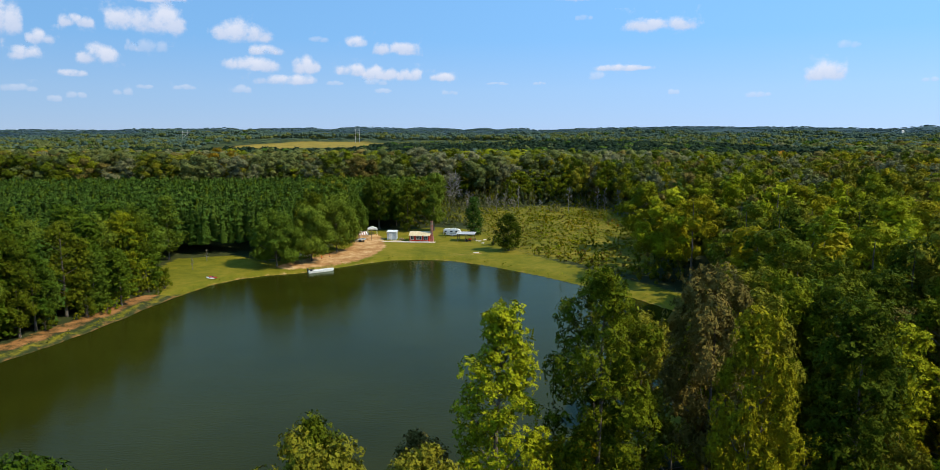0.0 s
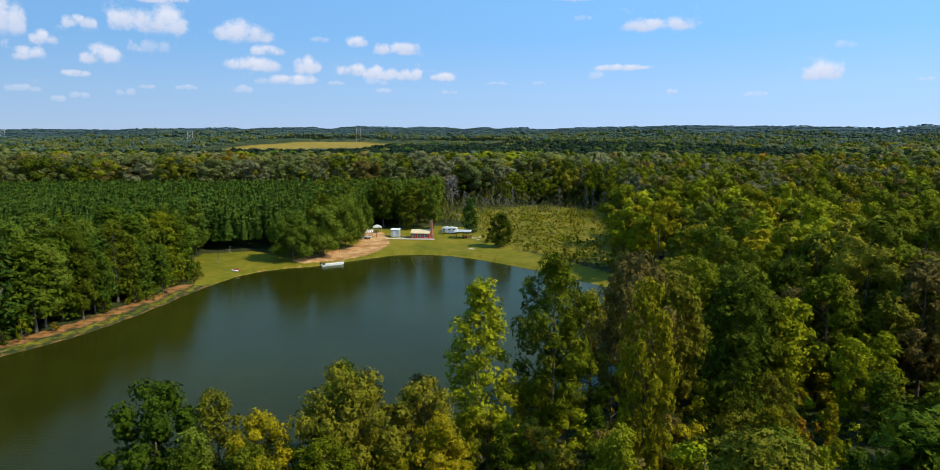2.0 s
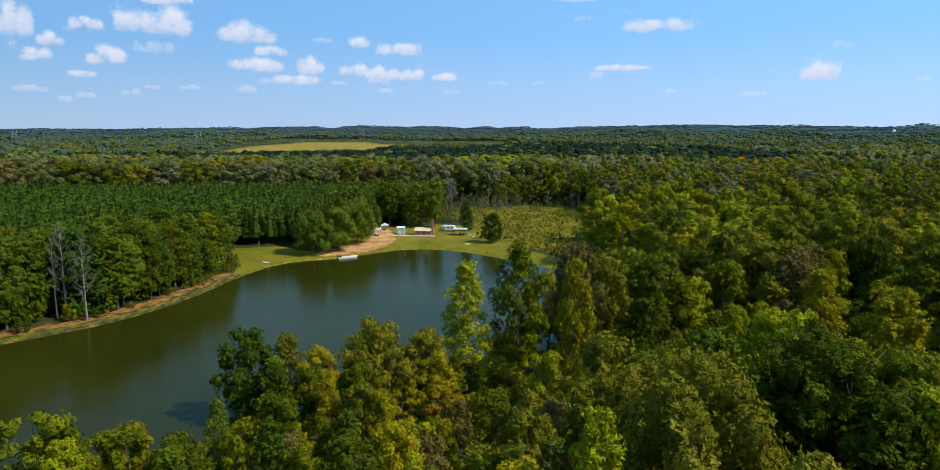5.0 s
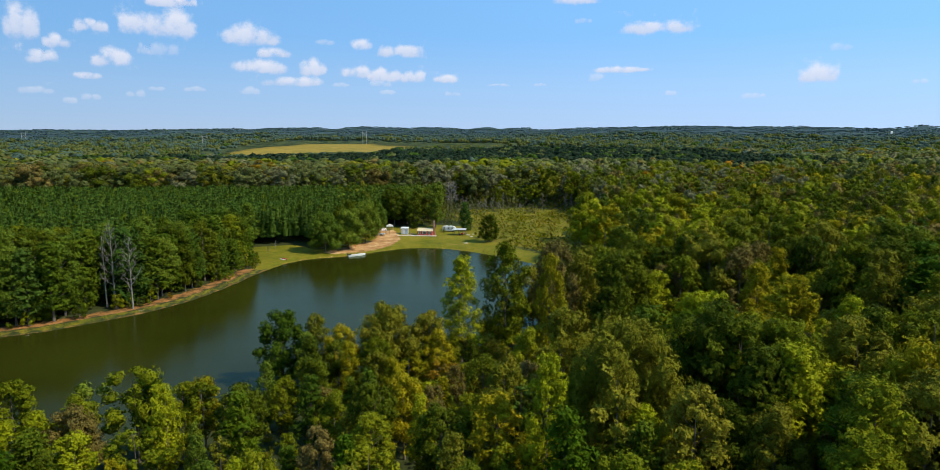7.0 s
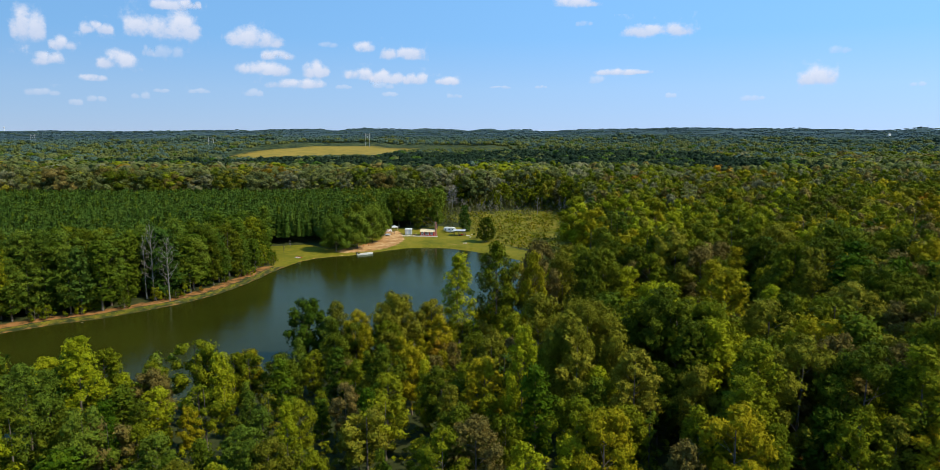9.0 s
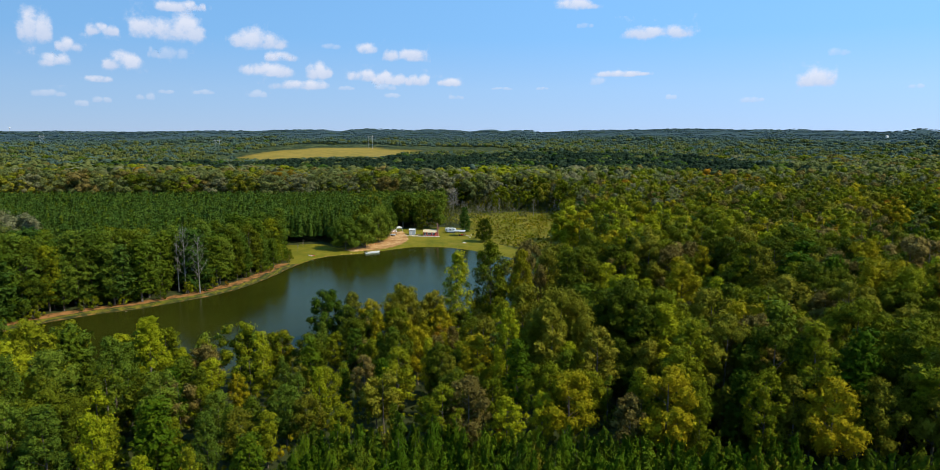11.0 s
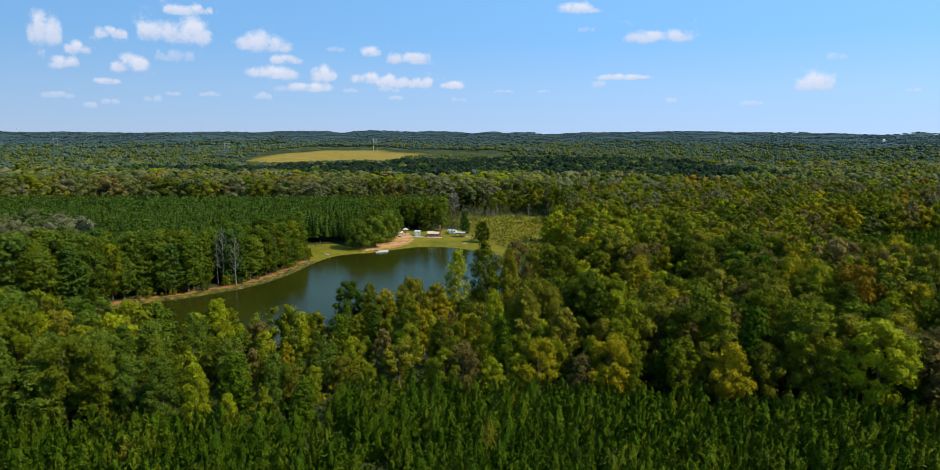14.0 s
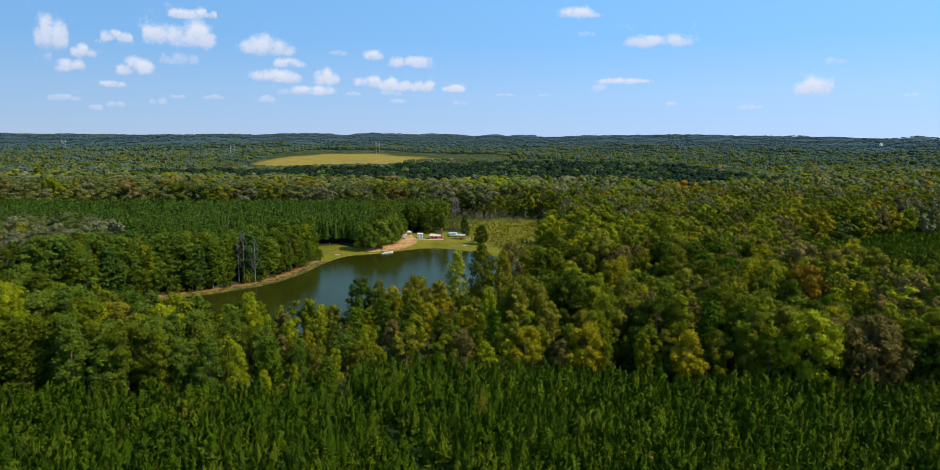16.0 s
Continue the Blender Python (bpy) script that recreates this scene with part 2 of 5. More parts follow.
def height(x, y):
    x, y = np.asarray(x, float), np.asarray(y, float)
    d = edge_distance(LAKE, x, y)
    wobble = 0.25 * np.sin(x * 0.9) * np.cos(y * 0.8)
    h = np.where(d < 0, -1.6 * smooth(0, 7, -d) - 0.05, 0.62 * smooth(0, 2.2, d) + 0.033 * np.minimum(d, 60) + 0.12 * wobble * smooth(1, 6, d))
    far = np.hypot(x, y - 60)
    h = h + smooth(260, 900, far) * (2.0 + 3.0 * roll_noise(x, y)) + smooth(950, 1500, far) * smooth(20, 300, edge_distance(FIELD, x, y)) * 7.0 * roll_noise(x * 0.9 + 200, y * 1.6)
    h = h + smooth(800, 960, y) * 5 + smooth(900, 1400, y) * 6 + smooth(1500, 3400, far) * (10 + 3.0 * roll_noise(x * 0.35, y * 0.35)) + smooth(3200, 4150, far) * ridge_line(np.degrees(np.arctan2(x, y)))
    h = h + 38 * np.exp(-(((x + 1130) / 300) ** 2 + ((y - 2750) / 300) ** 2))
    return h


CAMP = np.array([(-71, 148), (-79, 163), (-80, 180), (-66, 186), (-54, 176), (-47, 186), (-40, 205), (-37, 228), (-24, 231), (-12, 236), (-2, 232), (6, 226), (9, 205), (15, 190), (25, 175), (33, 162), (42, 148), (48, 135), (44, 120), (30, 149), (18, 164), (2, 179), (-14, 187), (-30, 180), (-43, 168), (-57, 161), (-64, 145)], float)
MEADOW = np.array([(4, 232), (9, 205), (15, 190), (28, 176), (40, 160), (50, 175), (56, 205), (62, 240), (60, 290), (35, 305), (12, 296), (-2, 300), (-10, 262)], float)
ROAD = np.array([(-46, 169), (-38, 174.5), (-30.5, 181.5), (-27, 190), (-25.2, 202), (-27.5, 215), (-31, 224), (-37, 223), (-37, 212), (-37, 200), (-42, 190), (-48, 180), (-52, 172)], float)
LANE = np.array([(-24, -32), (-12.5, -44), (-5.5, -54), (9, -78), (22, -100), (16, -100), (3, -79), (-11, -55), (-18, -45), (-30, -34)], float)


# ---- mesh helpers ----
def mesh_from(name, verts, faces, mat=None, tint=None, soft=True):
    me = bpy.data.meshes.new(name)
    verts, faces = np.asarray(verts, np.float32), np.asarray(faces, np.int32)
    k = faces.shape[1]
    me.vertices.add(len(verts))
    me.vertices.foreach_set("co", verts.ravel())
    me.loops.add(faces.size)
    me.loops.foreach_set("vertex_index", faces.ravel())
    me.polygons.add(len(faces))
    me.polygons.foreach_set("loop_start", np.arange(0, faces.size, k, dtype=np.int32))
    if tint is not None:
        a = me.attributes.new("tint", "FLOAT", "POINT")
        a.data.foreach_set("value", np.asarray(tint, np.float32))
    me.polygons.foreach_set("use_smooth", np.full(len(faces), soft))
    me.update(calc_edges=True)
    if mat:
        me.materials.append(mat)
    return me


def part(name, bm, mat, parent, label=""):
    me = bpy.data.meshes.new(name)
    bm.to_mesh(me)
    bm.free()
    me.materials.append(mat)
    ob = new(name, me)
    ob.parent = parent
    return tagged(ob, label)


def box(size, at=(0, 0, 0), bevel=0.0, bm=None, rz=0.0):
    bm = bm or bmesh.new()
    r = bmesh.ops.create_cube(bm, size=1, matrix=Matrix.LocRotScale(at, Euler((0, 0, radians(rz))), size))
    if bevel:
        es = list({e for v in r["verts"] for e in v.link_edges})
        bmesh.ops.bevel(bm, geom=es, offset=bevel, segments=2, affect="EDGES", profile=0.6)
    return bm


def rod(a, b, r0, r1=None, sides=8, bm=None):
    bm = bm or bmesh.new()
    a, b = Vector(a), Vector(b)
    m = Matrix.Translation((a + b) / 2) @ (b - a).to_track_quat("Z", "Y").to_matrix().to_4x4()
    bmesh.ops.create_cone(bm, cap_ends=True, segments=sides, radius1=r0, radius2=r0 if r1 is None else r1, depth=(b - a).length, matrix=m)
    return bm


def thing(name, m, label, category, group=""):
    e = new(name)
    e.empty_display_size = 0.3
    e.matrix_world = m
    return tagged(e, label, category, group)


# ---- ground and water ----
def spaced(a, b, step, reach):
    out, s = list(np.arange(a, b + 0.01, step)), step
    lo, hi = a, b
    while lo > -reach or hi < reach:
        s *= 1.07
        lo, hi = lo - s, hi + s
        out = [lo] + out + [hi]
    return np.array(out)


gx, gy = spaced(-150, 70, 1.7, 4700), spaced(-30, 250, 1.7, 4700)
GX, GY = np.meshgrid(gx, gy)
GZ = height(GX, GY)
nx, ny = len(gx), len(gy)
quad = np.arange(nx * ny).reshape(ny, nx)
ground_faces = np.stack([quad[:-1, :-1], quad[:-1, 1:], quad[1:, 1:], quad[1:, :-1]], -1).reshape(-1, 4)
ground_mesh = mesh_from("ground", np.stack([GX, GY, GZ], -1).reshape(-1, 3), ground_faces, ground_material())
shore = edge_distance(LAKE, GX, GY)
lawn = np.maximum(smooth(3, -2, edge_distance(CAMP, GX, GY)), 0.95 * smooth(5.5, 3.5, shore) * smooth(0.6, 1.4, shore))
lawn = np.maximum(lawn, 0.66 * smooth(4, -3, edge_distance(MEADOW, GX, GY)))
west = (GX < -62) & (GY < 143) & (GY > 30)
lawn = np.where(west, 0.58 * smooth(0.2, 0.8, shore) * smooth(3.4, 1.6, shore), lawn)
clay = np.where(GX < -45, smooth(160, 152, GY), smooth(10, 5, shore) * smooth(150, 180, GX + GY) * 0.4) * smooth(12, 8, shore)
bare = np.maximum(smooth(1.5, -2.5, edge_distance(ROAD, GX, GY)), np.where(west, 0.50, np.where(GX < -45, 0.52, 0.42)) * smooth(1.2, 0.2, shore))
bare = np.maximum(bare, 0.62 * smooth(8, 5.5, shore) * smooth(1.6, 2.8, shore) * west)
bare = np.maximum(bare, 0.45 * np.exp(-(((GX - 0) / 7) ** 2 + ((GY - 191) / 2.0) ** 2)))
straw = np.maximum(smooth(40, 8, edge_distance(FIELD, GX, GY)), 0.30 * smooth(2, -4, edge_distance(MEADOW, GX, GY)))
cover = np.stack([bare, lawn, straw, clay], -1).reshape(-1, 4).astype(np.float32)
ground_mesh.attributes.new("cover", "FLOAT_COLOR", "POINT").data.foreach_set("color", cover.ravel())
# blend by distance: treetop colour first, then the painted haze
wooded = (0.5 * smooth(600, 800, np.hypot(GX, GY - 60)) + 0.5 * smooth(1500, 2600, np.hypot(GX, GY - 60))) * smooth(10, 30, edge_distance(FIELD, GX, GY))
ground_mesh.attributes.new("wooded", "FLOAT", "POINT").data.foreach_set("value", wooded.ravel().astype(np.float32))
ground_mesh.polygons.foreach_set("use_smooth", np.ones(len(ground_mesh.polygons), bool))
ground = tagged(new("ground", ground_mesh), "rolling ground with lawn, bare clay track and leaf litter", "ground", kind="structure")

wb = bmesh.new()
bmesh.ops.create_grid(wb, x_segments=24, y_segments=24, size=0.5, matrix=Matrix.LocRotScale((-48, 92, 0), None, (200, 206, 1)))
water_mesh = bpy.data.meshes.new("water")
wb.to_mesh(water_mesh)
wb.free()
water_mesh.materials.append(water_material())
water = tagged(new("water", water_mesh), "calm murky green pond with light ripples", "pond", kind="structure")


# ---- trees ----
def sampled(f, x0, x1, y0, y1, step):
    """A quick look-up of f on a grid."""
    xs, ys = np.arange(x0, x1 + step, step), np.arange(y0, y1 + step, step)
    table = f(*np.meshgrid(xs, ys))
    ny_, nx_ = table.shape

    def at(x, y):
        u, v = min(max((x - x0) / step, 0), nx_ - 1.001), min(max((y - y0) / step, 0), ny_ - 1.001)
        i, j = int(u), int(v)
        u, v = u - i, v - j
        return float((table[j, i] * (1 - u) + table[j, i + 1] * u) * (1 - v) + (table[j + 1, i] * (1 - u) + table[j + 1, i + 1] * u) * v)
    return at


near_height = sampled(height, -350, 450, -140, 350, 2.0)


def far_height(x, y):
    """Height of the ground sheet itself, so that distant trees stand on it."""
    i, j = min(max(int(np.searchsorted(gx, x)) - 1, 0), nx - 2), min(max(int(np.searchsorted(gy, y)) - 1, 0), ny - 2)
    u, v = (x - gx[i]) / (gx[i + 1] - gx[i]), (y - gy[j]) / (gy[j + 1] - gy[j])
    return float((GZ[j, i] * (1 - u) + GZ[j, i + 1] * u) * (1 - v) + (GZ[j + 1, i] * (1 - u) + GZ[j + 1, i + 1] * u) * v)


lake_at = sampled(lambda x, y: edge_distance(LAKE, x, y), -350, 450, -140, 350, 2.0)
camp_at = sampled(lambda x, y: edge_distance(CAMP, x, y), -350, 450, -140, 350, 2.0)
meadow_at = sampled(lambda x, y: edge_distance(MEADOW, x, y), -350, 450, -140, 350, 2.0)
lane_at = sampled(lambda x, y: edge_distance(LANE, x, y), -100, 60, -140, 10, 1.0)
field_at = sampled(lambda x, y: edge_distance(FIELD, x, y), -600, 300, 820, 1500, 5.0)


def ground_at(x, y):
    return near_height(x, y) if -350 < x < 450 and -140 < y < 350 else far_height(x, y)


def unit(a):
    return a / (np.linalg.norm(a, axis=-1, keepdims=True) + 1e-9)


def leaf_quads(rng, c, nrm, size, aspect=0.62, bend=0.25, along=None):
    n = len(c)
    a = rng.normal(size=(n, 3)) if along is None else along + 0.35 * rng.normal(size=(n, 3))
    u = unit(a - (a * nrm).sum(-1, keepdims=True) * nrm)
    v = np.cross(nrm, u)
    s = size * rng.uniform(0.6, 1.35, (n, 1))
    pts = np.stack([c - u * s, c + v * s * aspect - nrm * s * bend, c + u * s, c - v * s * aspect - nrm * s * bend], 1)
    return pts.reshape(-1, 3), np.arange(4 * n).reshape(-1, 4)


def tube(pts, radii, sides=5):
    pts = np.asarray(pts, float)
    d = unit(np.gradient(pts, axis=0))
    ref = np.where(np.abs(d[:, 2:3]) > 0.8, np.array([[1.0, 0, 0]]), np.array([[0, 0, 1.0]]))
    u = unit(np.cross(d, ref))
    v = np.cross(d, u)
    ang = np.arange(sides) * 2 * math.pi / sides
    ring = pts[:, None] + np.asarray(radii)[:, None, None] * (u[:, None] * np.cos(ang)[None, :, None] + v[:, None] * np.sin(ang)[None, :, None])
    k = len(pts)
    q = np.arange(k * sides).reshape(k, sides)
    nxt = np.roll(q, -1, 1)
    f = np.stack([q[:-1], nxt[:-1], nxt[1:], q[1:]], -1).reshape(-1, 4)
    return ring.reshape(-1, 3), f


def merge(pieces):
    vs, fs, n = [], [], 0
    for v, f in pieces:
        vs.append(v)
        fs.append(f + n)
        n += len(v)
    return np.concatenate(vs), np.concatenate(fs)


def trunk_and_limbs(rng, h, r0, ends, top=0.92, sides=6, limb=0.35, lean=0.02):
    lev = np.linspace(0, 1, 7)
    wander = np.cumsum(rng.normal(0, lean * h / 6, (7, 2)), 0)
    wander[0] = 0
    pts = np.column_stack([wander, -0.3 + lev * (h * top + 0.3)])
    rad = r0 * (1 - 0.86 * lev) * np.where(lev == 0, 1.35, 1)
    out = [tube(pts, rad, sides)]
    for e in ends:
        reach = math.hypot(e[0], e[1])
        z0 = max(h * 0.12, e[2] - 0.55 * reach - 0.04 * h)
        k = np.interp(z0, pts[:, 2], np.arange(7))
        s = np.array([np.interp(k, np.arange(7), pts[:, i]) for i in range(3)])
        midp = s * 0.45 + np.asarray(e) * 0.55 + np.array([0, 0, -0.06 * reach]) + rng.normal(0, 0.05 * reach + 0.02, 3)
        r = np.interp(k, np.arange(7), rad) * limb + 0.015
        out.append(tube([s, midp, e], [r, r * 0.7, r * 0.25], 4))
    return merge(out)


PROFILE = {
    "round": lambda s: np.sin(math.pi * (0.16 + 0.76 * s)) ** 0.62,
    "tall": lambda s: np.clip(s * 4, 0, 1) ** 0.6 * (1.06 - s) ** 0.40,
    "oval": lambda s: np.sin(math.pi * (0.10 + 0.81 * s)) ** 0.7,
    "spread": lambda s: np.sin(math.pi * (0.25 + 0.66 * s)) ** 0.6,
}


def ball(c, r, rng, rings=5, sides=7, flat=0.88, rough=0.15):
    """A closed, uneven clump of crown."""
    th = np.linspace(0.12, math.pi - 0.05, rings)
    v, f = tube([(c[0], c[1], c[2] - r * flat * math.cos(t)) for t in th], [r * math.sin(t) + 0.02 * r for t in th], sides)
    return v + rng.normal(0, rough * r, v.shape), f


def broadleaf(seed, h, r, base, clumps, per, size, shape="round", limbs=True, rings=5, sides=7, core=0.84):
    rng = np.random.default_rng(seed)
    s = (np.arange(clumps) + rng.uniform(0, 1, clumps)) / clumps
    ang = np.arange(clumps) * 2.4 + rng.normal(0, 0.6, clumps)
    rc = r * rng.uniform(0.22, 0.42, clumps) * (1 - 0.2 * s)
    rad = np.maximum(r * PROFILE[shape](s) * rng.uniform(0.80, 1.10, clumps) - rc * 0.7, 0.02 * r) * np.where(rng.uniform(size=clumps) < 0.22, 0.45, 1)
    c = np.column_stack([np.cos(ang) * rad, np.sin(ang) * rad, base + rc * 0.5 + (h - base - rc * 1.2) * s])
    idx = np.repeat(np.arange(clumps), per)
    outward = unit(c - np.array([0, 0, base + 0.35 * (h - base)]))
    d = unit(rng.normal(size=(len(idx), 3)) + 0.5 * outward[idx] + np.array([0, 0, 0.30]))
    spot = c[idx] + d * rc[idx, None] * rng.uniform(0.80, 1.18, (len(idx), 1)) * np.array([1.05, 1.05, 0.9])
    crown = merge([ball(q, k * core, rng, rings, sides) for q, k in zip(c, rc)] + [leaf_quads(rng, spot, unit(d + np.array([0, 0, 0.15]) + 0.48 * rng.normal(size=d.shape)), size, 0.66)])
    ends = c[rng.permutation(clumps)[: min(clumps, 16)]] if limbs else []
    return crown, trunk_and_limbs(rng, h, 0.011 * h + 0.06, ends)


def distant(seed, h, r, base, lumps, per, size, sides=4, level=False):
    """A tree of the far woods: small dark lumps clothed in outward-facing sprays."""
    rng = np.random.default_rng(seed)
    ang = np.arange(lumps) * 2.4 + rng.normal(0, 0.4, lumps)
    s = (np.arange(lumps) + rng.uniform(0.2, 0.8, lumps)) / lumps
    rc = r * rng.uniform(0.40, 0.60, lumps) if lumps > 1 else np.array([r])
    rad = (r * PROFILE["round"](s) * 0.66) if lumps > 1 else np.zeros(1)
    c = np.column_stack([np.cos(ang) * rad, np.sin(ang) * rad, base + rc + (h - base - 1.8 * rc) * s])
    if level:
        rad = 0.62 * r * np.sqrt(np.arange(lumps) / max(1, lumps - 1))
        c = np.column_stack([np.cos(ang) * rad, np.sin(ang) * rad, h - 0.9 * rc - 0.25 * rad])
    out = []
    for q, k in zip(c, rc):
        v, f = tube([(*q[:2], q[2] - 0.5 * k), (*q[:2], q[2] + 0.1 * k), (*q[:2], q[2] + 0.72 * k)], [0.6 * k, 0.82 * k, 0.16 * k], sides)
        out.append((v + rng.normal(0, 0.10 * k, v.shape), f))
    idx = np.repeat(np.arange(lumps), per)
    d = unit(rng.normal(size=(len(idx), 3)) + np.array([0, 0, 0.55]))
    spot = c[idx] + d * rc[idx, None] * rng.uniform(0.72, 1.12, (len(idx), 1)) * np.array([1, 1, 0.85])
    out.append(leaf_quads(rng, spot, unit(d + np.array([0, 0, 0.75]) + 0.38 * rng.normal(size=d.shape)), size, 0.78, 0.3))
    return merge(out), tube([(0, 0, -0.3), (0, 0, h * 0.7)], [0.25, 0.1], 4)


def tall_pine(seed, h, r, base, clumps, per, size, limbs=True):
    rng = np.random.default_rng(seed)
    s = (np.arange(clumps) + rng.uniform(0, 1, clumps)) / clumps
    ang = np.arange(clumps) * 2.4 + rng.normal(0, 0.5, clumps)
    rad = r * (1.02 - s) ** 0.55 * np.clip(0.5 + s * 3, 0, 1) * rng.uniform(0.35, 1.05, clumps)
    c = np.column_stack([np.cos(ang) * rad, np.sin(ang) * rad, base + (h - base - 0.4) * s])
    rc = r * rng.uniform(0.26, 0.40, clumps)
    idx = np.repeat(np.arange(clumps), per)
    d = unit(rng.normal(size=(len(idx), 3)) + np.array([0, 0, 0.3]))
    spot = c[idx] + d * rc[idx, None] * rng.uniform(0.85, 1.2, (len(idx), 1)) * np.array([1.15, 1.15, 0.6])
    crown = merge([ball(q, 0.62 * k, rng, 4, 5, 0.6, 0.14) for q, k in zip(c, rc)] + [leaf_quads(rng, spot, unit(d + np.array([0, 0, 0.35]) + 0.6 * rng.normal(size=d.shape)), size, 0.48, 0.2)])
    return crown, trunk_and_limbs(rng, h, 0.010 * h + 0.05, c[:: max(1, clumps // 14)] if limbs else [], 0.97, 6, 0.3, 0.008)


def young_pine(seed, h, r, n, size):
    rng = np.random.default_rng(seed)
    s = 1 - np.sqrt(rng.uniform(0.0, 1, n))
    s = np.clip(s * 1.05, 0, 0.99)
    ang = rng.uniform(0, 2 * math.pi, n)
    lobe = 1 + 0.22 * np.sin(ang * 3 + s * 17) + 0.12 * np.sin(ang * 5 - s * 9)
    rad = r * (1.02 - s) ** 0.50 * lobe * rng.uniform(0.45, 1.10, n)
    spot = np.column_stack([np.cos(ang) * rad, np.sin(ang) * rad, 0.08 * h + 0.92 * h * s])
    out = np.column_stack([np.cos(ang), np.sin(ang), 0.9 + s * 1.2])
    side = np.column_stack([np.cos(ang), np.sin(ang), 0.95 * np.ones(n)])
    crown = leaf_quads(rng, spot, unit(side + 0.5 * rng.normal(size=side.shape)), size * (1.15 - 0.5 * s)[:, None], 0.34, 0.12, unit(out))
    lev = np.linspace(0.06, 1.0, 6)
    v, f = tube(np.column_stack([0 * lev, 0 * lev, h * lev]), 0.50 * r * (1.03 - lev) ** 0.6, 6)
    crown = merge([(v * np.array([1, 1, 0.9]) + rng.normal(0, 0.16 * r, v.shape), f), crown])
    return crown, trunk_and_limbs(rng, h, 0.012 * h + 0.02, [], 0.97, 5, 0.3, 0.004)


def pine_trio(seed):
    """Three young pines that have grown into one another, seen from some way off."""
    rng = np.random.default_rng(seed)
    turn, pieces = rng.uniform(0, 6.28), []
    for i in range(3):
        (v, f), _ = young_pine(seed * 7 + i, 6.4 * rng.uniform(0.78, 1.04), 1.6, 78, 0.36)
        a = turn + 2.1 * i
        pieces.append((v + np.array([1.05 * math.cos(a), 1.05 * math.sin(a), 0]), f))
    return merge(pieces), tube([(0, 0, -0.3), (0, 0, 4.5)], [0.1, 0.04], 4)


def row_pine(seed, h, r, n, size=0.9, up=1.0):
    """A close-grown conifer seen from afar: a slim dark core with tiers of branches that shorten towards a pointed tip."""
    rng = np.random.default_rng(seed)
    lev = np.array([0.22, 0.42, 0.70, 0.99])
    v, f = tube(np.column_stack([0 * lev, 0 * lev, h * lev]), r * np.array([0.46, 0.50, 0.30, 0.02]), 5)
    v = v + rng.normal(0, 0.08 * r, v.shape)
    tiers = max(4, n // 6)
    k = rng.integers(0, tiers, n)
    s = 0.26 + 0.72 * (k + rng.uniform(0.1, 0.5, n)) / tiers
    a = rng.uniform(0, 2 * math.pi, n)
    reach = r * np.clip((1.03 - s) / 0.72, 0, 1) ** 0.45
    w = reach * rng.uniform(0.40, 0.85, n)
    d = np.column_stack([np.cos(a), np.sin(a), 0.35 + 0.9 * (s > 0.85)])
    nrm = unit(np.column_stack([0.55 * np.cos(a), 0.55 * np.sin(a), np.full(n, up)]) + 0.35 * rng.normal(size=(n, 3)))
    spray = leaf_quads(rng, np.column_stack([np.cos(a) * w, np.sin(a) * w, h * s]), nrm, size * (0.45 + 0.6 * reach / r)[:, None], 0.46, 0.16, unit(d))
    return merge([(v, f), spray]), tube([(0, 0, -0.3), (0, 0, h * 0.5)], [0.2, 0.1], 4)


def bare_tree(seed, h, r, n, thick=1.0):
    rng = np.random.default_rng(seed)
    s = 0.35 + 0.65 * (np.arange(n) + rng.uniform(0, 1, n)) / n
    ang = np.arange(n) * 2.4
    rad = r * (1.1 - s) ** 0.4 * rng.uniform(0.5, 1, n)
    c = np.column_stack([np.cos(ang) * rad, np.sin(ang) * rad, h * s])
    base = trunk_and_limbs(rng, h, 0.011 * h + 0.03, c, 1.0, 6, 0.34, 0.012)
    twigs = []
    for e in c:
        for _ in range(4):
            a = e * np.array([0.6, 0.6, 1]) - np.array([0, 0, 0.04 * h]) * rng.uniform(0, 1)
            twigs.append(tube([a, (a + e) / 2 + rng.normal(0, 0.2, 3), e + rng.normal(0, 0.16 * r, 3) + np.array([0, 0, 0.05 * h])], [0.05 * thick, 0.035 * thick, 0.012 * thick], 3))
    return merge([base] + twigs)


# the kinds, at full detail and for the mass of the woods
NEAR = {
    "oak": [broadleaf(11 + i, 17, 4.9 + 0.4 * (i % 3), 3.8, 34, 56, 0.38, "round", core=0.72) for i in range(6)],
    "spreading_oak": [broadleaf(31 + i, 16, 7.4, 1.8, 46, 74, 0.42, "spread", core=0.70) for i in range(4)],
    "tulip_tree": [broadleaf(41 + i, 20, 4.0 + 0.3 * i, 1.6, 50, 72, 0.32, "tall", core=0.52) for i in range(3)],
    "slender_tree": [broadleaf(51 + i, 17, 4.2, 2.2, 50, 66, 0.36, "oval", core=0.52) for i in range(4)],
    "round_pine": [broadleaf(57 + i, 14, 4.6, 0.8, 44, 70, 0.30, "round", core=0.66) for i in range(2)],
    "pine": [tall_pine(61 + i, 18, 3.6, 3.0, 44, 36, 0.46) for i in range(4)],
    "leafy_pine": [tall_pine(71 + i, 15, 3.8, 0.7, 52, 36, 0.44) for i in range(3)],
    "shrub": [broadleaf(81 + i, 4.2, 2.2, 0.2, 10, 28, 0.20, "spread") for i in range(3)],
    "young_pine": [young_pine(91 + i, 6.4, 2.1, 640, 0.29) for i in range(4)],
}
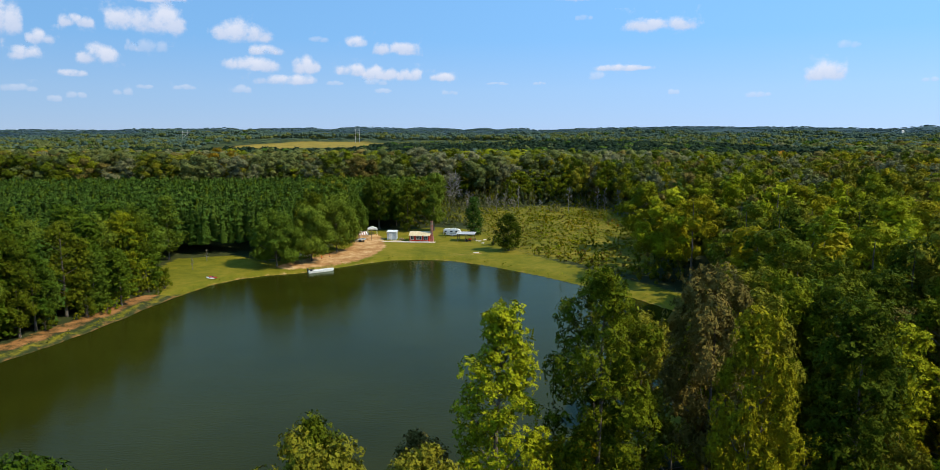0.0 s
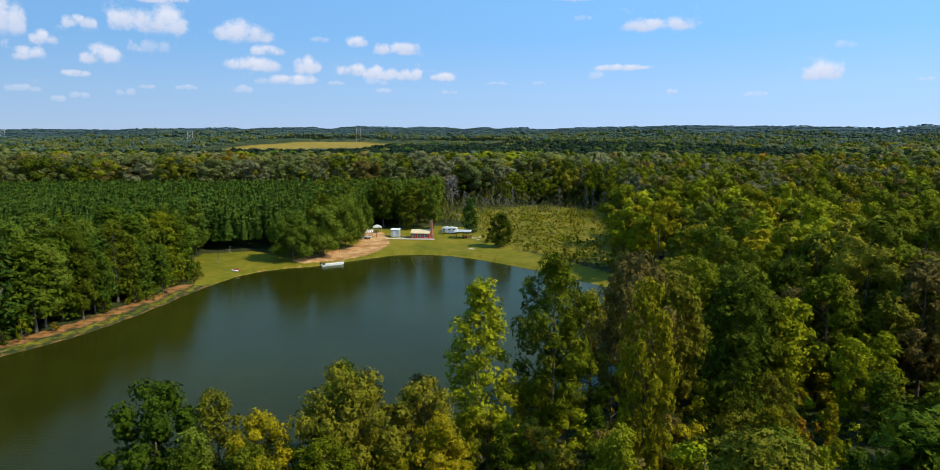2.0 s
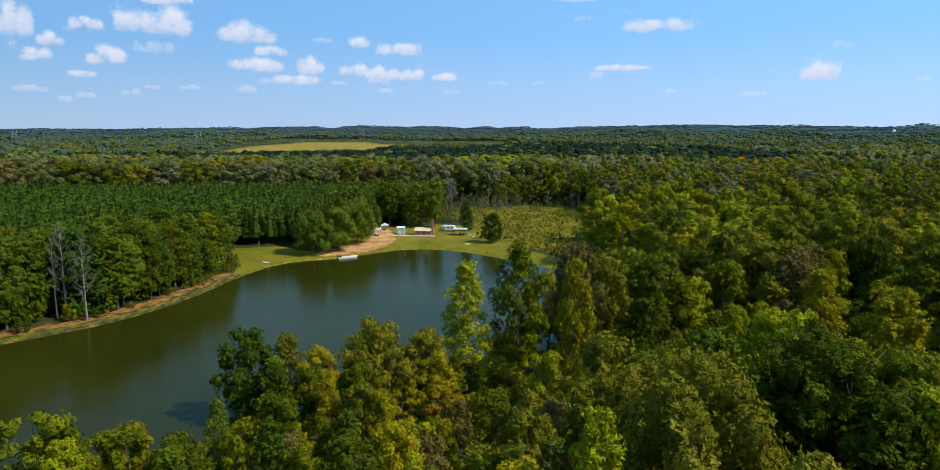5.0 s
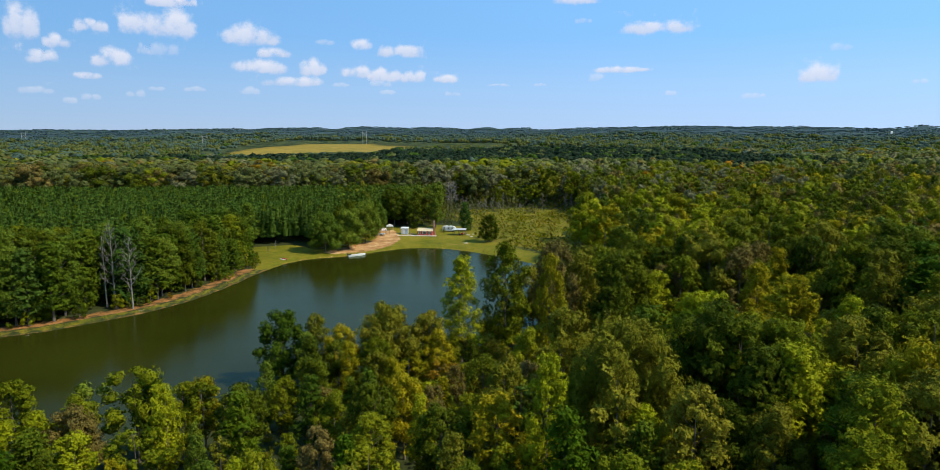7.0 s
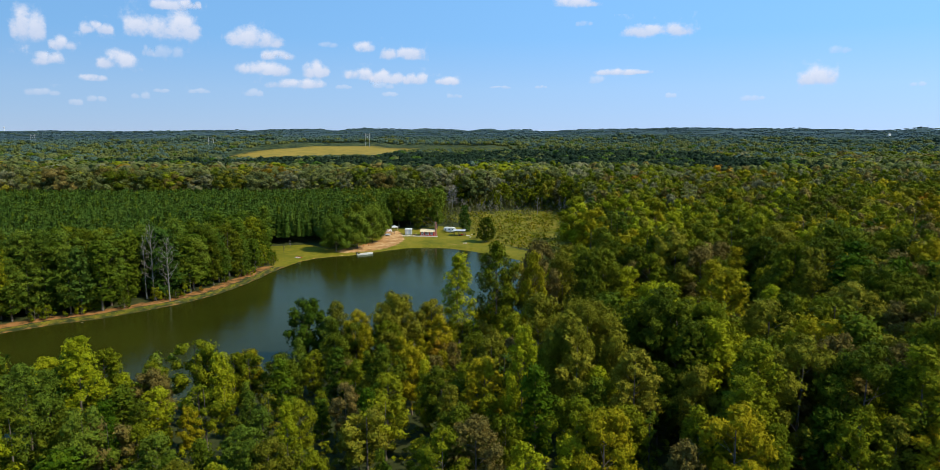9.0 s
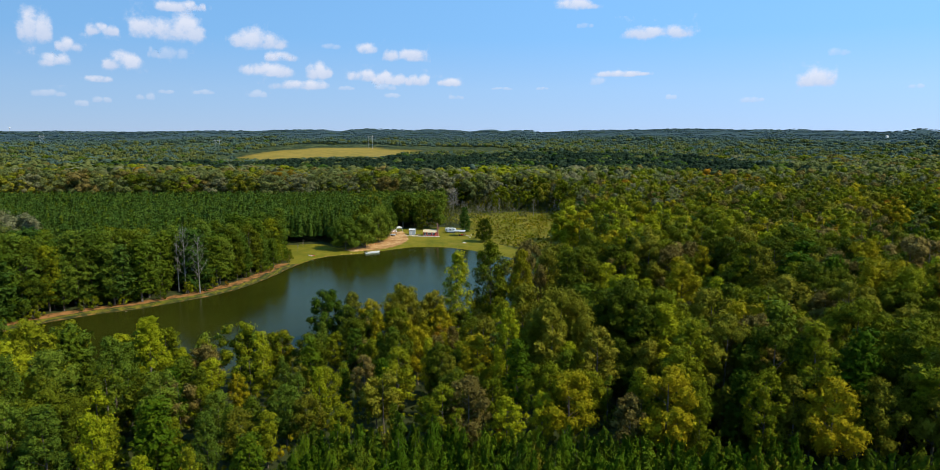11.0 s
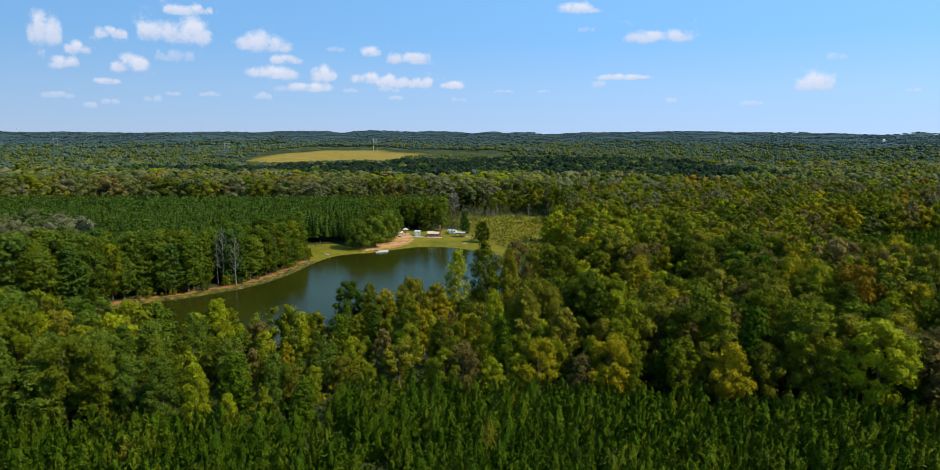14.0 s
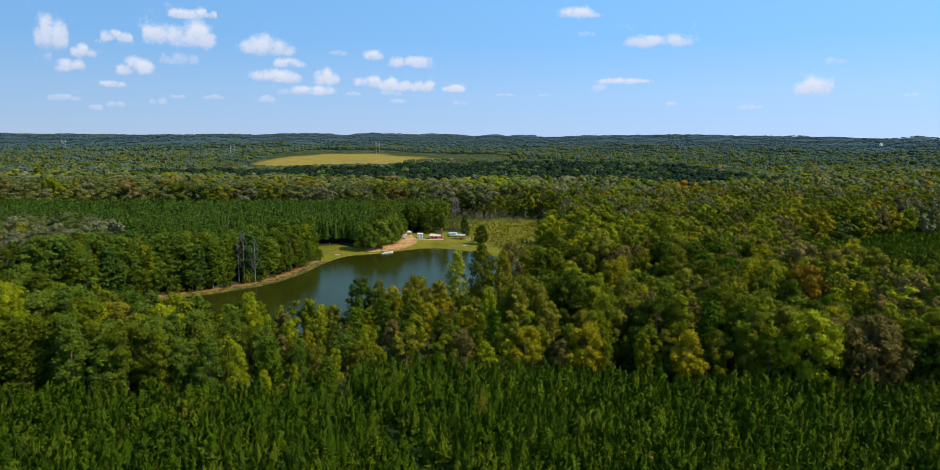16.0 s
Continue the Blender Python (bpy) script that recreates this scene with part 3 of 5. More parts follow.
SPARSE = {
    "oak": [broadleaf(111 + i, 18, 5.0 + 0.4 * (i % 3), 6.0, 16, 17, 0.55, "round", False, 4, 5, 0.80) for i in range(6)],
    "tall": [broadleaf(121 + i, 18, 4.2, 4.5, 15, 18, 0.52, "oval", False, 4, 5, 0.74) for i in range(4)],
    "pine": [tall_pine(131 + i, 17, 3.4, 2, 12, 7, 0.65, False) for i in range(4)],
    "plantation": [row_pine(141 + i, 13, 2.3, 50, 0.95) for i in range(5)],
    "young_pine": [pine_trio(151 + i) for i in range(5)],
    "row_pine": [row_pine(156 + i, 6.4, 1.8, 16, 0.85, 0.3) for i in range(4)],
    "shrub": [broadleaf(161 + i, 3.4, 2.0, 0.1, 3, 5, 0.4, "spread", False, 3, 5) for i in range(3)],
    "far": [distant(171 + i, 17, 5.6, 2, 7, 11, 0.95) for i in range(6)],
    "far_pine": [row_pine(181 + i, 17, 3.4, 16, 1.5) for i in range(3)],
    "ridge": [distant(191 + i, 11, 5.0 + 0.5 * (i % 3), 0, 3, 4, 1.9, 4, True) for i in range(6)],
    "pair": [distant(211 + i, 16, 5.2, 2, 5, 6, 1.35, 4, True) for i in range(6)],
}
NEAR_MESH = {k: [(mesh_from(k + "_trunk", *t, BARK), mesh_from(k + "_crown", *c, LEAVES["green"])) for c, t in v] for k, v in NEAR.items()}
KIND_NAME = {"oak": "oak_tree", "spreading_oak": "oak_tree", "tulip_tree": "tulip_tree", "slender_tree": "broadleaf_tree", "round_pine": "pine_tree", "pine": "pine_tree", "leafy_pine": "pine_tree", "shrub": "shrub", "young_pine": "young_pine_tree"}
HUE_WORD = {"green": "mid-green", "bright": "bright yellow-green", "dark": "dark green", "olive": "dull olive-green", "yellow": "yellowing", "brown": "grey-brown autumn", "orange": "orange autumn", "pine": "green-needled", "young_pine": "fresh green", "dark_pine": "deep green", "hazy": "haze-tinted bluish green", "remote": "haze-blued far-off", "soft": "haze-paled grey-green", "deep": "shadow-tinted deep green", "grey": "thin grey-green", "lush": "full leafy green"}
KIND_WORD = {"oak": "round-crowned oak", "spreading_oak": "broad spreading oak", "tulip_tree": "tall narrow tulip tree", "slender_tree": "slender broadleaf tree", "round_pine": "dense round-headed pine", "pine": "tall pine, trunk bare below,", "leafy_pine": "bushy pine branched low", "shrub": "leafy shrub", "young_pine": "conical young plantation pine"}
placed = []


def plant(kind, x, y, top, hue, wide=1.0, pick=0, turn=None, group="", where="in the woodland", trunk_mat=None):
    """A tree as a thing of its own: its foot on the ground at x, y and its tip at the height top above the pond."""
    z = ground_at(x, y)
    variants = NEAR_MESH[kind]
    tm, cm = variants[pick % len(variants)]
    full = NEAR[kind][pick % len(variants)][0][0][:, 2].max()
    k = (top - z) / full
    turn = (x * 37.7 + y * 91.3) % 360 if turn is None else turn
    e = thing(KIND_NAME[kind], pose(x, y, z - 0.05, 0, 0, turn) @ Matrix.Diagonal((k * wide, k * wide, k, 1)), HUE_WORD[hue] + " " + KIND_WORD[kind] + " " + where, "tree" if kind != "shrub" else "shrub", group)
    t = new("trunk", tm)
    t.parent = e
    if trunk_mat:
        t.material_slots[0].link = "OBJECT"
        t.material_slots[0].material = trunk_mat
    c = new("crown", cm)
    c.parent = e
    c.material_slots[0].link = "OBJECT"
    c.material_slots[0].material = LEAVES[hue]
    placed.append((x, y, k * wide * 3))
    return e


def scatter(name, label, category, spots, with_trunks=True, seed=5, palette=LEAVES_MANY):
    """Woods that nobody could count: one object a leaf colour. spots: (template kind, x, y, z, height scale, width scale, hue)."""
    rng = np.random.default_rng(seed)
    by_hue, trunks = {}, []
    for kind, x, y, z, kh, kw, hue in spots:
        i = int(rng.integers(len(SPARSE[kind])))
        a = rng.uniform(0, 2 * math.pi)
        by_hue.setdefault(hue, {}).setdefault((kind, i), []).append((x, y, z, kh, kw, a, rng.uniform()))
        if with_trunks and y < 150 and x < 160:
            trunks.append((kind, i, x, y, z, kh, kw, a))

    def spread(v, f, rows):
        rows = np.array(rows)
        ca, sa = np.cos(rows[:, 5])[:, None], np.sin(rows[:, 5])[:, None]
        px = (v[None, :, 0] * ca - v[None, :, 1] * sa) * rows[:, 4:5] + rows[:, 0:1]
        py = (v[None, :, 0] * sa + v[None, :, 1] * ca) * rows[:, 4:5] + rows[:, 1:2]
        pz = v[None, :, 2] * rows[:, 3:4] + rows[:, 2:3]
        vv = np.stack([px, py, pz], -1).reshape(-1, 3)
        ff = (f[None] + (np.arange(len(rows)) * len(v))[:, None, None]).reshape(-1, f.shape[1])
        return vv, ff
    for hue, groups in by_hue.items():
        pieces, tints = [], []
        for (kind, i), rows in groups.items():
            v, f = SPARSE[kind][i][0]
            pieces.append(spread(v, f, rows))
            tints.append(np.repeat([r[6] for r in rows], len(v)))
        v, f = merge(pieces)
        tagged(new(name, mesh_from(name, v, f, palette[hue], np.concatenate(tints))), HUE_WORD[hue] + " " + label, category, kind="stuff")
    if trunks:
        pieces = []
        groups = {}
        for kind, i, *rest in trunks:
            groups.setdefault((kind, i), []).append((*rest[:5], rest[5], 0))
        for (kind, i), rows in groups.items():
            v, f = SPARSE[kind][i][1]
            pieces.append(spread(v, f, rows))
        v, f = merge(pieces)
        tagged(new(name + "_trunks", mesh_from(name + "_trunks", v, f, BARK)), "grey-brown trunks of the " + label, category, kind="stuff")


rng = np.random.default_rng(7)


def choose(weights):
    ks, ws = list(weights), np.array(list(weights.values()), float)
    return ks[int(rng.choice(len(ks), p=ws / ws.sum()))]


def jittered(x0, x1, y0, y1, step):
    xs, ys = np.meshgrid(np.arange(x0, x1, step), np.arange(y0, y1, step))
    p = np.column_stack([xs.ravel(), ys.ravel()]) + rng.uniform(-0.42, 0.42, (xs.size, 2)) * step
    return p[np.abs(p[:, 0]) < 0.74 * (p[:, 1] + 200) + 30]


# -- trees that stand out, on the near bank --
BANK = "trees on the near bank"
plant("tulip_tree", 2.4, 52, 22.7, "bright", 1.05, 0, group=BANK, where="at the water's edge")
plant("slender_tree", 11.2, 55, 25.0, "green", 0.82, 3, group=BANK, where="at the water's edge")
plant("oak", 21.4, 57, 24.6, "brown", 0.62, 1, group=BANK, where="near the shore")
plant("slender_tree", 18.6, 42, 24.6, "yellow", 0.52, 1, group=BANK, where="near the shore")
plant("slender_tree", 27.5, 62, 21.0, "olive", 0.8, 1, group=BANK, where="near the shore")
plant("leafy_pine", 31, 51, 23.6, "dark", 0.85, 2, group=BANK, where="near the shore")
plant("slender_tree", 38, 66, 21.5, "dark", 1.0, 2, group=BANK, where="near the shore")
plant("round_pine", -13.1, 52, 12.8, "dark", 0.85, 0, group=BANK, where="at the water's edge")
plant("oak", -4.6, 55.5, 9.9, "brown", 0.9, 2, group=BANK, where="at the water's edge")
plant("round_pine", -30, 42, 14.4, "pine", 0.95, 1, group=BANK, where="at the water's edge")
plant("slender_tree", -23, 40, 14.4, "olive", 0.8, 2, group=BANK, where="at the water's edge")
plant("spreading_oak", -10.8, 42, 15.7, "olive", 0.8, 1, group=BANK, where="near the shore")
plant("oak", -18.5, 38, 12.8, "yellow", 0.95, 0, group=BANK, where="near the shore")
plant("oak", -3.5, 46, 13.2, "olive", 0.95, 4, group=BANK, where="near the shore")
plant("tulip_tree", -51.6, -4.5, 20.4, "bright", 1.0, 1, group=BANK, where="at the water's edge")
plant("tulip_tree", -66, -4, 19.5, "green", 1.05, 2, group=BANK, where="at the water's edge")
plant("oak", -47, 8, 12.4, "green", 0.8, 1, group=BANK, where="at the water's edge")
plant("round_pine", -40, 13, 13.0, "pine", 0.8, 0, group=BANK, where="at the water's edge")
plant("oak", -33.5, 15, 12.2, "yellow", 0.8, 2, group=BANK, where="near the shore")
plant("tulip_tree", 13, -5, 22.3, "bright", 0.72, 2, group=BANK)
plant("tulip_tree", -19, -13, 14.2, "bright", 0.85, 0, group=BANK)
plant("oak", -4.5, 10, 14.4, "yellow", 0.8, 4, group=BANK)
plant("slender_tree", 17, 13, 22.8, "olive", 0.9, 0, group=BANK)
plant("spreading_oak", 23.5, 3.2, 24.8, "olive", 0.75, 2, group=BANK)
plant("oak", 36.6, 10, 24.5, "dark", 1.0, 2, group=BANK)
plant("spreading_oak", 30, 46, 9.2, "olive", 0.95, 0, group=BANK, where="in the brush by the shore")
plant("oak", 8, 47, 8.0, "olive", 1.3, 3, group=BANK, where="in the brush by the shore")
plant("oak", -88, -8, 21, "olive", 1.0, 0, group=BANK)
plant("slender_tree", -100, -6, 19, "yellow", 1.1, 1, group=BANK)

# -- trees round the camp --
CAMP_TREES = "trees round the camp"
plant("spreading_oak", -50.9, 173.5, 16.4, "lush", 0.98, 0, group=CAMP_TREES, where="beside the lawn")
plant("spreading_oak", -43.4, 180.5, 16.9, "lush", 0.92, 1, group=CAMP_TREES, where="beside the clay track")
plant("spreading_oak", -38.9, 193, 19.2, "lush", 0.80, 2, group=CAMP_TREES, where="beside the clay track")
plant("spreading_oak", -37.4, 207.5, 18.4, "lush", 0.70, 3, turn=120, group=CAMP_TREES, where="beside the striped awning")
plant("spreading_oak", -47.0, 200, 18.6, "dark", 0.8, 1, turn=200, group=CAMP_TREES, where="behind the oaks by the track")
plant("oak", -31.8, 233, 20.8, "dark", 1.15, 1, group=CAMP_TREES, where="behind the camp")
plant("oak", -26.6, 240, 19.0, "lush", 1.0, 2, group=CAMP_TREES, where="behind the camp")
plant("leafy_pine", -21.4, 229, 19.6, "dark", 0.95, 0, group=CAMP_TREES, where="behind the camp")
plant("slender_tree", -12.6, 230, 22.4, "lush", 1.05, 0, group=CAMP_TREES, where="behind the camp")
plant("oak", -16.5, 243, 18.5, "olive", 0.9, 3, group=CAMP_TREES, where="behind the camp")
# a dark cedar, built from the bushy pine template
plant("leafy_pine", 1.2, 221, 14.9, "dark_pine", 1.0, 1, group=CAMP_TREES, where="behind the trailer")
# a big round bush, built from the round pine template
plant("round_pine", 11.3, 194, 12.6, "dark", 1.15, 0, group=CAMP_TREES, where="in the rough grass")
plant("shrub", 7.2, 203, 4.6, "dark", 1.2, 0, group=CAMP_TREES, where="in the rough grass")
plant("shrub", -69.6, 149.5, 5.6, "dark", 0.75, 1, group=CAMP_TREES, where="on the lawn by the pond")
plant("shrub", -71.3, 145.5, 4.0, "dark", 0.75, 2, group=CAMP_TREES, where="on the bank of the pond")
plant("shrub", -8.2, 216.5, 3.6, "green", 0.55, 0, group=CAMP_TREES, where="beside the trailer")

# -- trees that stand out in the east wood --
STAND_OUT = "tall trees of the east wood"
for kind, x, y, top, hue, wide, pick in [
    ("tulip_tree", 66, 104, 26.2, "bright", 1.25, 0), ("oak", 91.6, 100, 25.6, "green", 1.1, 0), ("oak", 80.7, 118, 23.8, "yellow", 1.15, 1), ("oak", 101.7, 135, 20.6, "brown", 1.15, 2),
    ("oak", 58.3, 84, 17.8, "olive", 1.2, 3), ("oak", 100.1, 300, 23.7, "orange", 1.0, 4), ("oak", 166.8, 250, 24.5, "orange", 1.05, 5),
    ("oak", 142.5, 320, 25.1, "orange", 1.0, 0), ("oak", 49.6, 190, 22.2, "green", 1.2, 1), 
    ("oak", 79.4, 170, 20.2, "green", 1.05, 3), ("oak", 47.0, 100, 18.1, "dark", 1.05, 4), ("tulip_tree", 60.7, 53.6, 20.5, "yellow", 1.2, 1),
    ("tulip_tree", 52, 22, 25.2, "yellow", 1.1, 2), ("oak", 55.3, -4, 23.5, "yellow", 1.0, 0), ("oak", 39, 20.5, 23.3, "bright", 1.05, 5), ("oak", 157, 234, 24.9, "orange", 1.1, 1),
]:
    plant(kind, x, y, top, hue, wide, pick, group=STAND_OUT, where="rising above the wood")

# -- the far shore, west: a strip of pines and broadleaf trees --
SHORE = "trees along the far shore"
for x, y in jittered(-150, -66, 50, 182, 4.6):
    d = lake_at(x, y)
    if d < (4.4 if y < 145 else 8.5) or d > 33 or camp_at(x, y) < 1.5:
        continue
    if d > 22 and rng.uniform() < 0.4:
        continue
    if d < 8.5 and -93 < x < -78 and 86 < y < 100:
        continue
    kind = choose({"pine": 5, "leafy_pine": 3, "slender_tree": 2, "oak": 1.5})
    hue = "pine" if "pine" in kind else choose({"lush": 4, "green": 1, "olive": 0.5, "dark": 2})
    if "pine" in kind:
        hue = choose({"pine": 4, "dark_pine": 1.5, "lush": 3, "green": 0.4})
    top = 15 + 5.5 * rng.uniform() + 0.10 * max(0, 125 - y) - (3 if d < 9 else 0)
    plant(kind, x, y, top, hue, 0.95 + 0.3 * rng.uniform(), int(rng.integers(9)), group=SHORE, where="on the far shore")
for x, y in jittered(-150, -66, 50, 150, 3.4):
    d = lake_at(x, y)
    if 3.2 < d < 7.0 and rng.uniform() < 0.95:
        plant("shrub", x, y, ground_at(x, y) + 1.6 + 3.2 * rng.uniform() ** 1.5, choose({"green": 3, "bright": 1.2, "dark": 2, "orange": 0.5}), 0.9, int(rng.integers(9)), group="shrubs along the far shore", where="under the trees by the water")

# -- near woods, east --
WOOD_HUES = {"green": 3.6, "bright": 1.6, "dark": 2.6, "olive": 2.4, "yellow": 1.8, "brown": 1.5, "orange": 0.10}
WOODS = "trees of the east wood"
many = []


def free(x, y, gap=3.0):
    return all((x - a) ** 2 + (y - b) ** 2 > gap * gap for a, b, _ in placed)


def pine_edge(x):
    """Where the young plantation ends and the wood begins, north of the camera's way."""
    return -23.0 - 0.13 * max(0.0, x + 8) - 20.0 * float(smooth(-17, -24, x))


def in_east_wood(x, y):
    d = lake_at(x, y)
    south = pine_edge(x) + 2.0
    return d > 4.0 and y > south and camp_at(x, y) > 3 and meadow_at(x, y) > 3


def wood_top(x, y):
    """Height of the treetops: low by the water on the near bank, tall to the east."""
    return float(np.interp(x, [-130, -75, -45, -25, 0, 20, 45, 120], [23, 22, 15.0, 11.8, 12.5, 16.5, 21, 23]))


for x, y in jittered(-140, 420, -44, 330, 6.1):
    if x < -27 and y > 15 or x < -62 and y > 12 or not in_east_wood(x, y):
        continue
    if 150 < x < 290 and 40 + 0.3 * (x - 150) < y < 150 + 0.5 * (x - 150):
        continue
    dl = lake_at(x, y)
    if x < 15 and y > 150:
        continue
    brush = -8 < x < 74 and 20 < y < 66
    top = wood_top(x, y) * (0.74 + 0.44 * rng.uniform() if x > -50 else 0.84 + 0.32 * rng.uniform())
    if brush:
        top = ground_at(x, y) + (3.5 if x < 45 else 6.0) + 6.0 * rng.uniform() + (4.0 if y < 36 and 8 < x < 45 else 0.0)
    hue = choose({"green": 3.4, "dark": 3.0, "olive": 2.2, "brown": 2.0, "yellow": 1.4, "bright": 1.2, "orange": 0.15} if x > 62 and y < 180 else WOOD_HUES if y < 180 else {"green": 4, "dark": 2, "olive": 2.4, "brown": 1.4, "grey": 2.0, "soft": 1.5, "yellow": 1.2, "orange": 0.3})
    if brush:
        hue = choose({"olive": 3, "yellow": 4, "green": 2, "bright": 3.5, "brown": 0.6})
    elif x < -22:
        hue = choose({"lush": 4, "green": 3, "bright": 2, "dark": 2, "olive": 0.8, "yellow": 0.6, "brown": 0.2})
    near_path = x < 112 and y < 84
    if not near_path and not free(x, y, 4.5):
        continue
    if near_path and free(x, y, 3.0):
        kind = choose({"oak": 5, "slender_tree": 2.2, "tulip_tree": 1.2, "leafy_pine": 1.1, "pine": 0.5} if x > -22 else {"oak": 2, "slender_tree": 4, "tulip_tree": 2.5, "leafy_pine": 1.4, "pine": 0.8})
        if "pine" in kind:
            hue = choose({"pine": 2, "young_pine": 1, "dark": 1})
        plant(kind, x, y, top, hue, (0.78 if kind == "oak" else 0.86) + 0.3 * rng.uniform(), int(rng.integers(9)), group=WOODS)
    else:
        z = ground_at(x, y)
        kind = choose({"oak": 5, "tall": 2.5, "pine": 1.2})
        if kind == "pine":
            hue = choose({"pine": 2, "dark_pine": 1})
        k = (top - z) / 18
        many.append((kind, x, y, z - 0.1, k, k * (0.92 + 0.35 * rng.uniform()), hue))
for x, y in jittered(-62, -13, 232, 312, 5.6):
    if meadow_at(x, y) > 1 and camp_at(x, y) > 2 and free(x, y, 4) and (x > -36 or y > 238):
        k = 0.62 + 0.26 * rng.uniform()
        many.append(("oak", x, y, ground_at(x, y) - 0.1, k, k * (1.05 + 0.3 * rng.uniform()), choose({"lush": 5, "dark": 2.5, "olive": 0.6})))
scatter("east_wood", "mixed broadleaf wood in early autumn", "wood", many, True, 11)

# -- brush on the near bank --
for x, y in jittered(-36, 62, 14, 66, 4.3):
    if 1.6 < lake_at(x, y) < 34 and x + y > 4 and free(x, y, 1.7):
        plant("shrub", x, y, ground_at(x, y) + 2.4 + 3.6 * rng.uniform(), choose({"olive": 4, "yellow": 3, "green": 2, "bright": 2, "orange": 0.8, "brown": 1}), 1.0 + 0.3 * rng.uniform(), int(rng.integers(9)), group="brush on the near bank", where="in the brush by the shore")

# -- undergrowth --
under = []
for x, y in jittered(-140, 130, -44, 115, 3.4):
    d = lake_at(x, y)
    if 1.0 < d and (x > -62 or y < 15) and in_east_wood(x, y):
        z = ground_at(x, y)
        under.append(("shrub", x, y, z - 0.1, 0.5 + 0.8 * rng.uniform(), 0.7 + 0.5 * rng.uniform(), choose({"green": 3, "olive": 3, "dark": 2, "yellow": 1, "orange": 0.7, "bright": 1})))
for x, y in np.column_stack([rng.uniform(-14, 66, 5200), rng.uniform(160, 310, 5200)]):
    if meadow_at(x, y) < 1 and math.sin(x * 0.31 + 1) * math.cos(y * 0.23) + 2.0 * rng.uniform() > 0.75:
        under.append(("shrub", x, y, ground_at(x, y) - 0.1, 0.12 + 1.0 * rng.uniform() ** 3.2, 0.34 + 1.0 * rng.uniform() ** 1.6, choose({"grey": 5, "olive": 2, "green": 1.5} if y > 268 + 0.3 * x else {"green": 4, "olive": 4, "yellow": 3.0, "bright": 1.0, "brown": 1.0, "orange": 0.4})))
for x, y in jittered(-140, 50, 0, 195, 1.5):
    d = lake_at(x, y)
    if 0.2 < d < 2.2 and rng.uniform() < 0.6:
        under.append(("shrub", x, y, ground_at(x, y) - 0.08, 0.10 + 0.16 * rng.uniform(), 0.22 + 0.2 * rng.uniform(), choose({"green": 3, "bright": 2, "olive": 2, "yellow": 1.2})))
for x, y in jittered(-80, 90, 150, 342, 2.6):
    m = min(meadow_at(x, y), camp_at(x, y))
    if 0.5 < m < (26 if y > 270 else 9) and lake_at(x, y) > 3 and (y > 238 or x > 8):
        tall = 0.5 + 1.5 * rng.uniform() + 0.09 * max(0.0, m - 4)
        under.append(("shrub", x, y, ground_at(x, y) - 0.1, tall, 0.7 + 0.6 * rng.uniform(), choose({"green": 2, "olive": 1.0, "soft": 4, "grey": 4} if y > 238 and x > -12 else {"green": 3, "olive": 3, "dark": 1.5, "brown": 1.5})))
# dark-leaved brush added so that the lane reads as a shaded gap
for x, y in jittered(-34, 26, -104, -30, 1.7):
    if lane_at(x, y) < 0.6:
        under.append(("shrub", x, y, ground_at(x, y) - 0.1, 0.25 + 0.35 * rng.uniform(), 0.5 + 0.3 * rng.uniform(), choose({"dark": 3, "young_pine": 2})))
for x, y in jittered(-24, 110, 306, 350, 5.0):
    if meadow_at(x, y) > 6:
        tall = 2.0 + 1.2 * rng.uniform()
        under.append(("shrub", x, y, ground_at(x, y) - 0.1, tall, 1.2 + 0.6 * rng.uniform(), choose({"soft": 4, "grey": 3, "green": 2.5, "olive": 1.0})))
scatter("undergrowth", "low brush and saplings", "undergrowth", under, False, 12)

# -- young pine plantation in the foreground --
ROWS_OF = "young pines of the plantation"
block, singles = [], 0
for j, y in enumerate(np.arange(-204, -8, 3.2)):
    for x in np.arange(-170, 200, 3.1):
        px, py = x + rng.uniform(-0.9, 0.9) + 0.18 * y, y + rng.uniform(-0.9, 0.9)
        edge = pine_edge(px)
        outside = abs(px) > 0.72 * (py + 190) + 5 or py < -90
        if py > edge or abs(px) > 165 or lane_at(px, py) < 0.0 or rng.uniform() < 0.05:
            continue
        z = ground_at(px, py)
        kh = 1.08 + 0.42 * rng.uniform()
        hue = choose({"young_pine": 10, "pine": 2.4, "olive": 0.15})
        if -75 < py < -20 and -34 < px < 30 and singles < 300 and rng.uniform() < 0.5:
            plant("young_pine", px, py, z + 6.4 * kh, hue, 0.74, int(rng.integers(9)), group=ROWS_OF, where="in its row")
            singles += 1
        else:
            block.append(("row_pine" if outside else "young_pine", px, py, z - 0.1, kh, kh * (0.86 + 0.2 * rng.uniform()), hue))
for x, y in jittered(150, 300, 40, 230, 3.2):
    if 40 + 0.3 * (x - 150) < y < 150 + 0.5 * (x - 150):
        k = 1.0 + 0.4 * rng.uniform()
        block.append(("young_pine", x, y, ground_at(x, y), k, k, "young_pine"))
scatter("pine_plantation", "young pines in close rows", "plantation", block, False, 13)

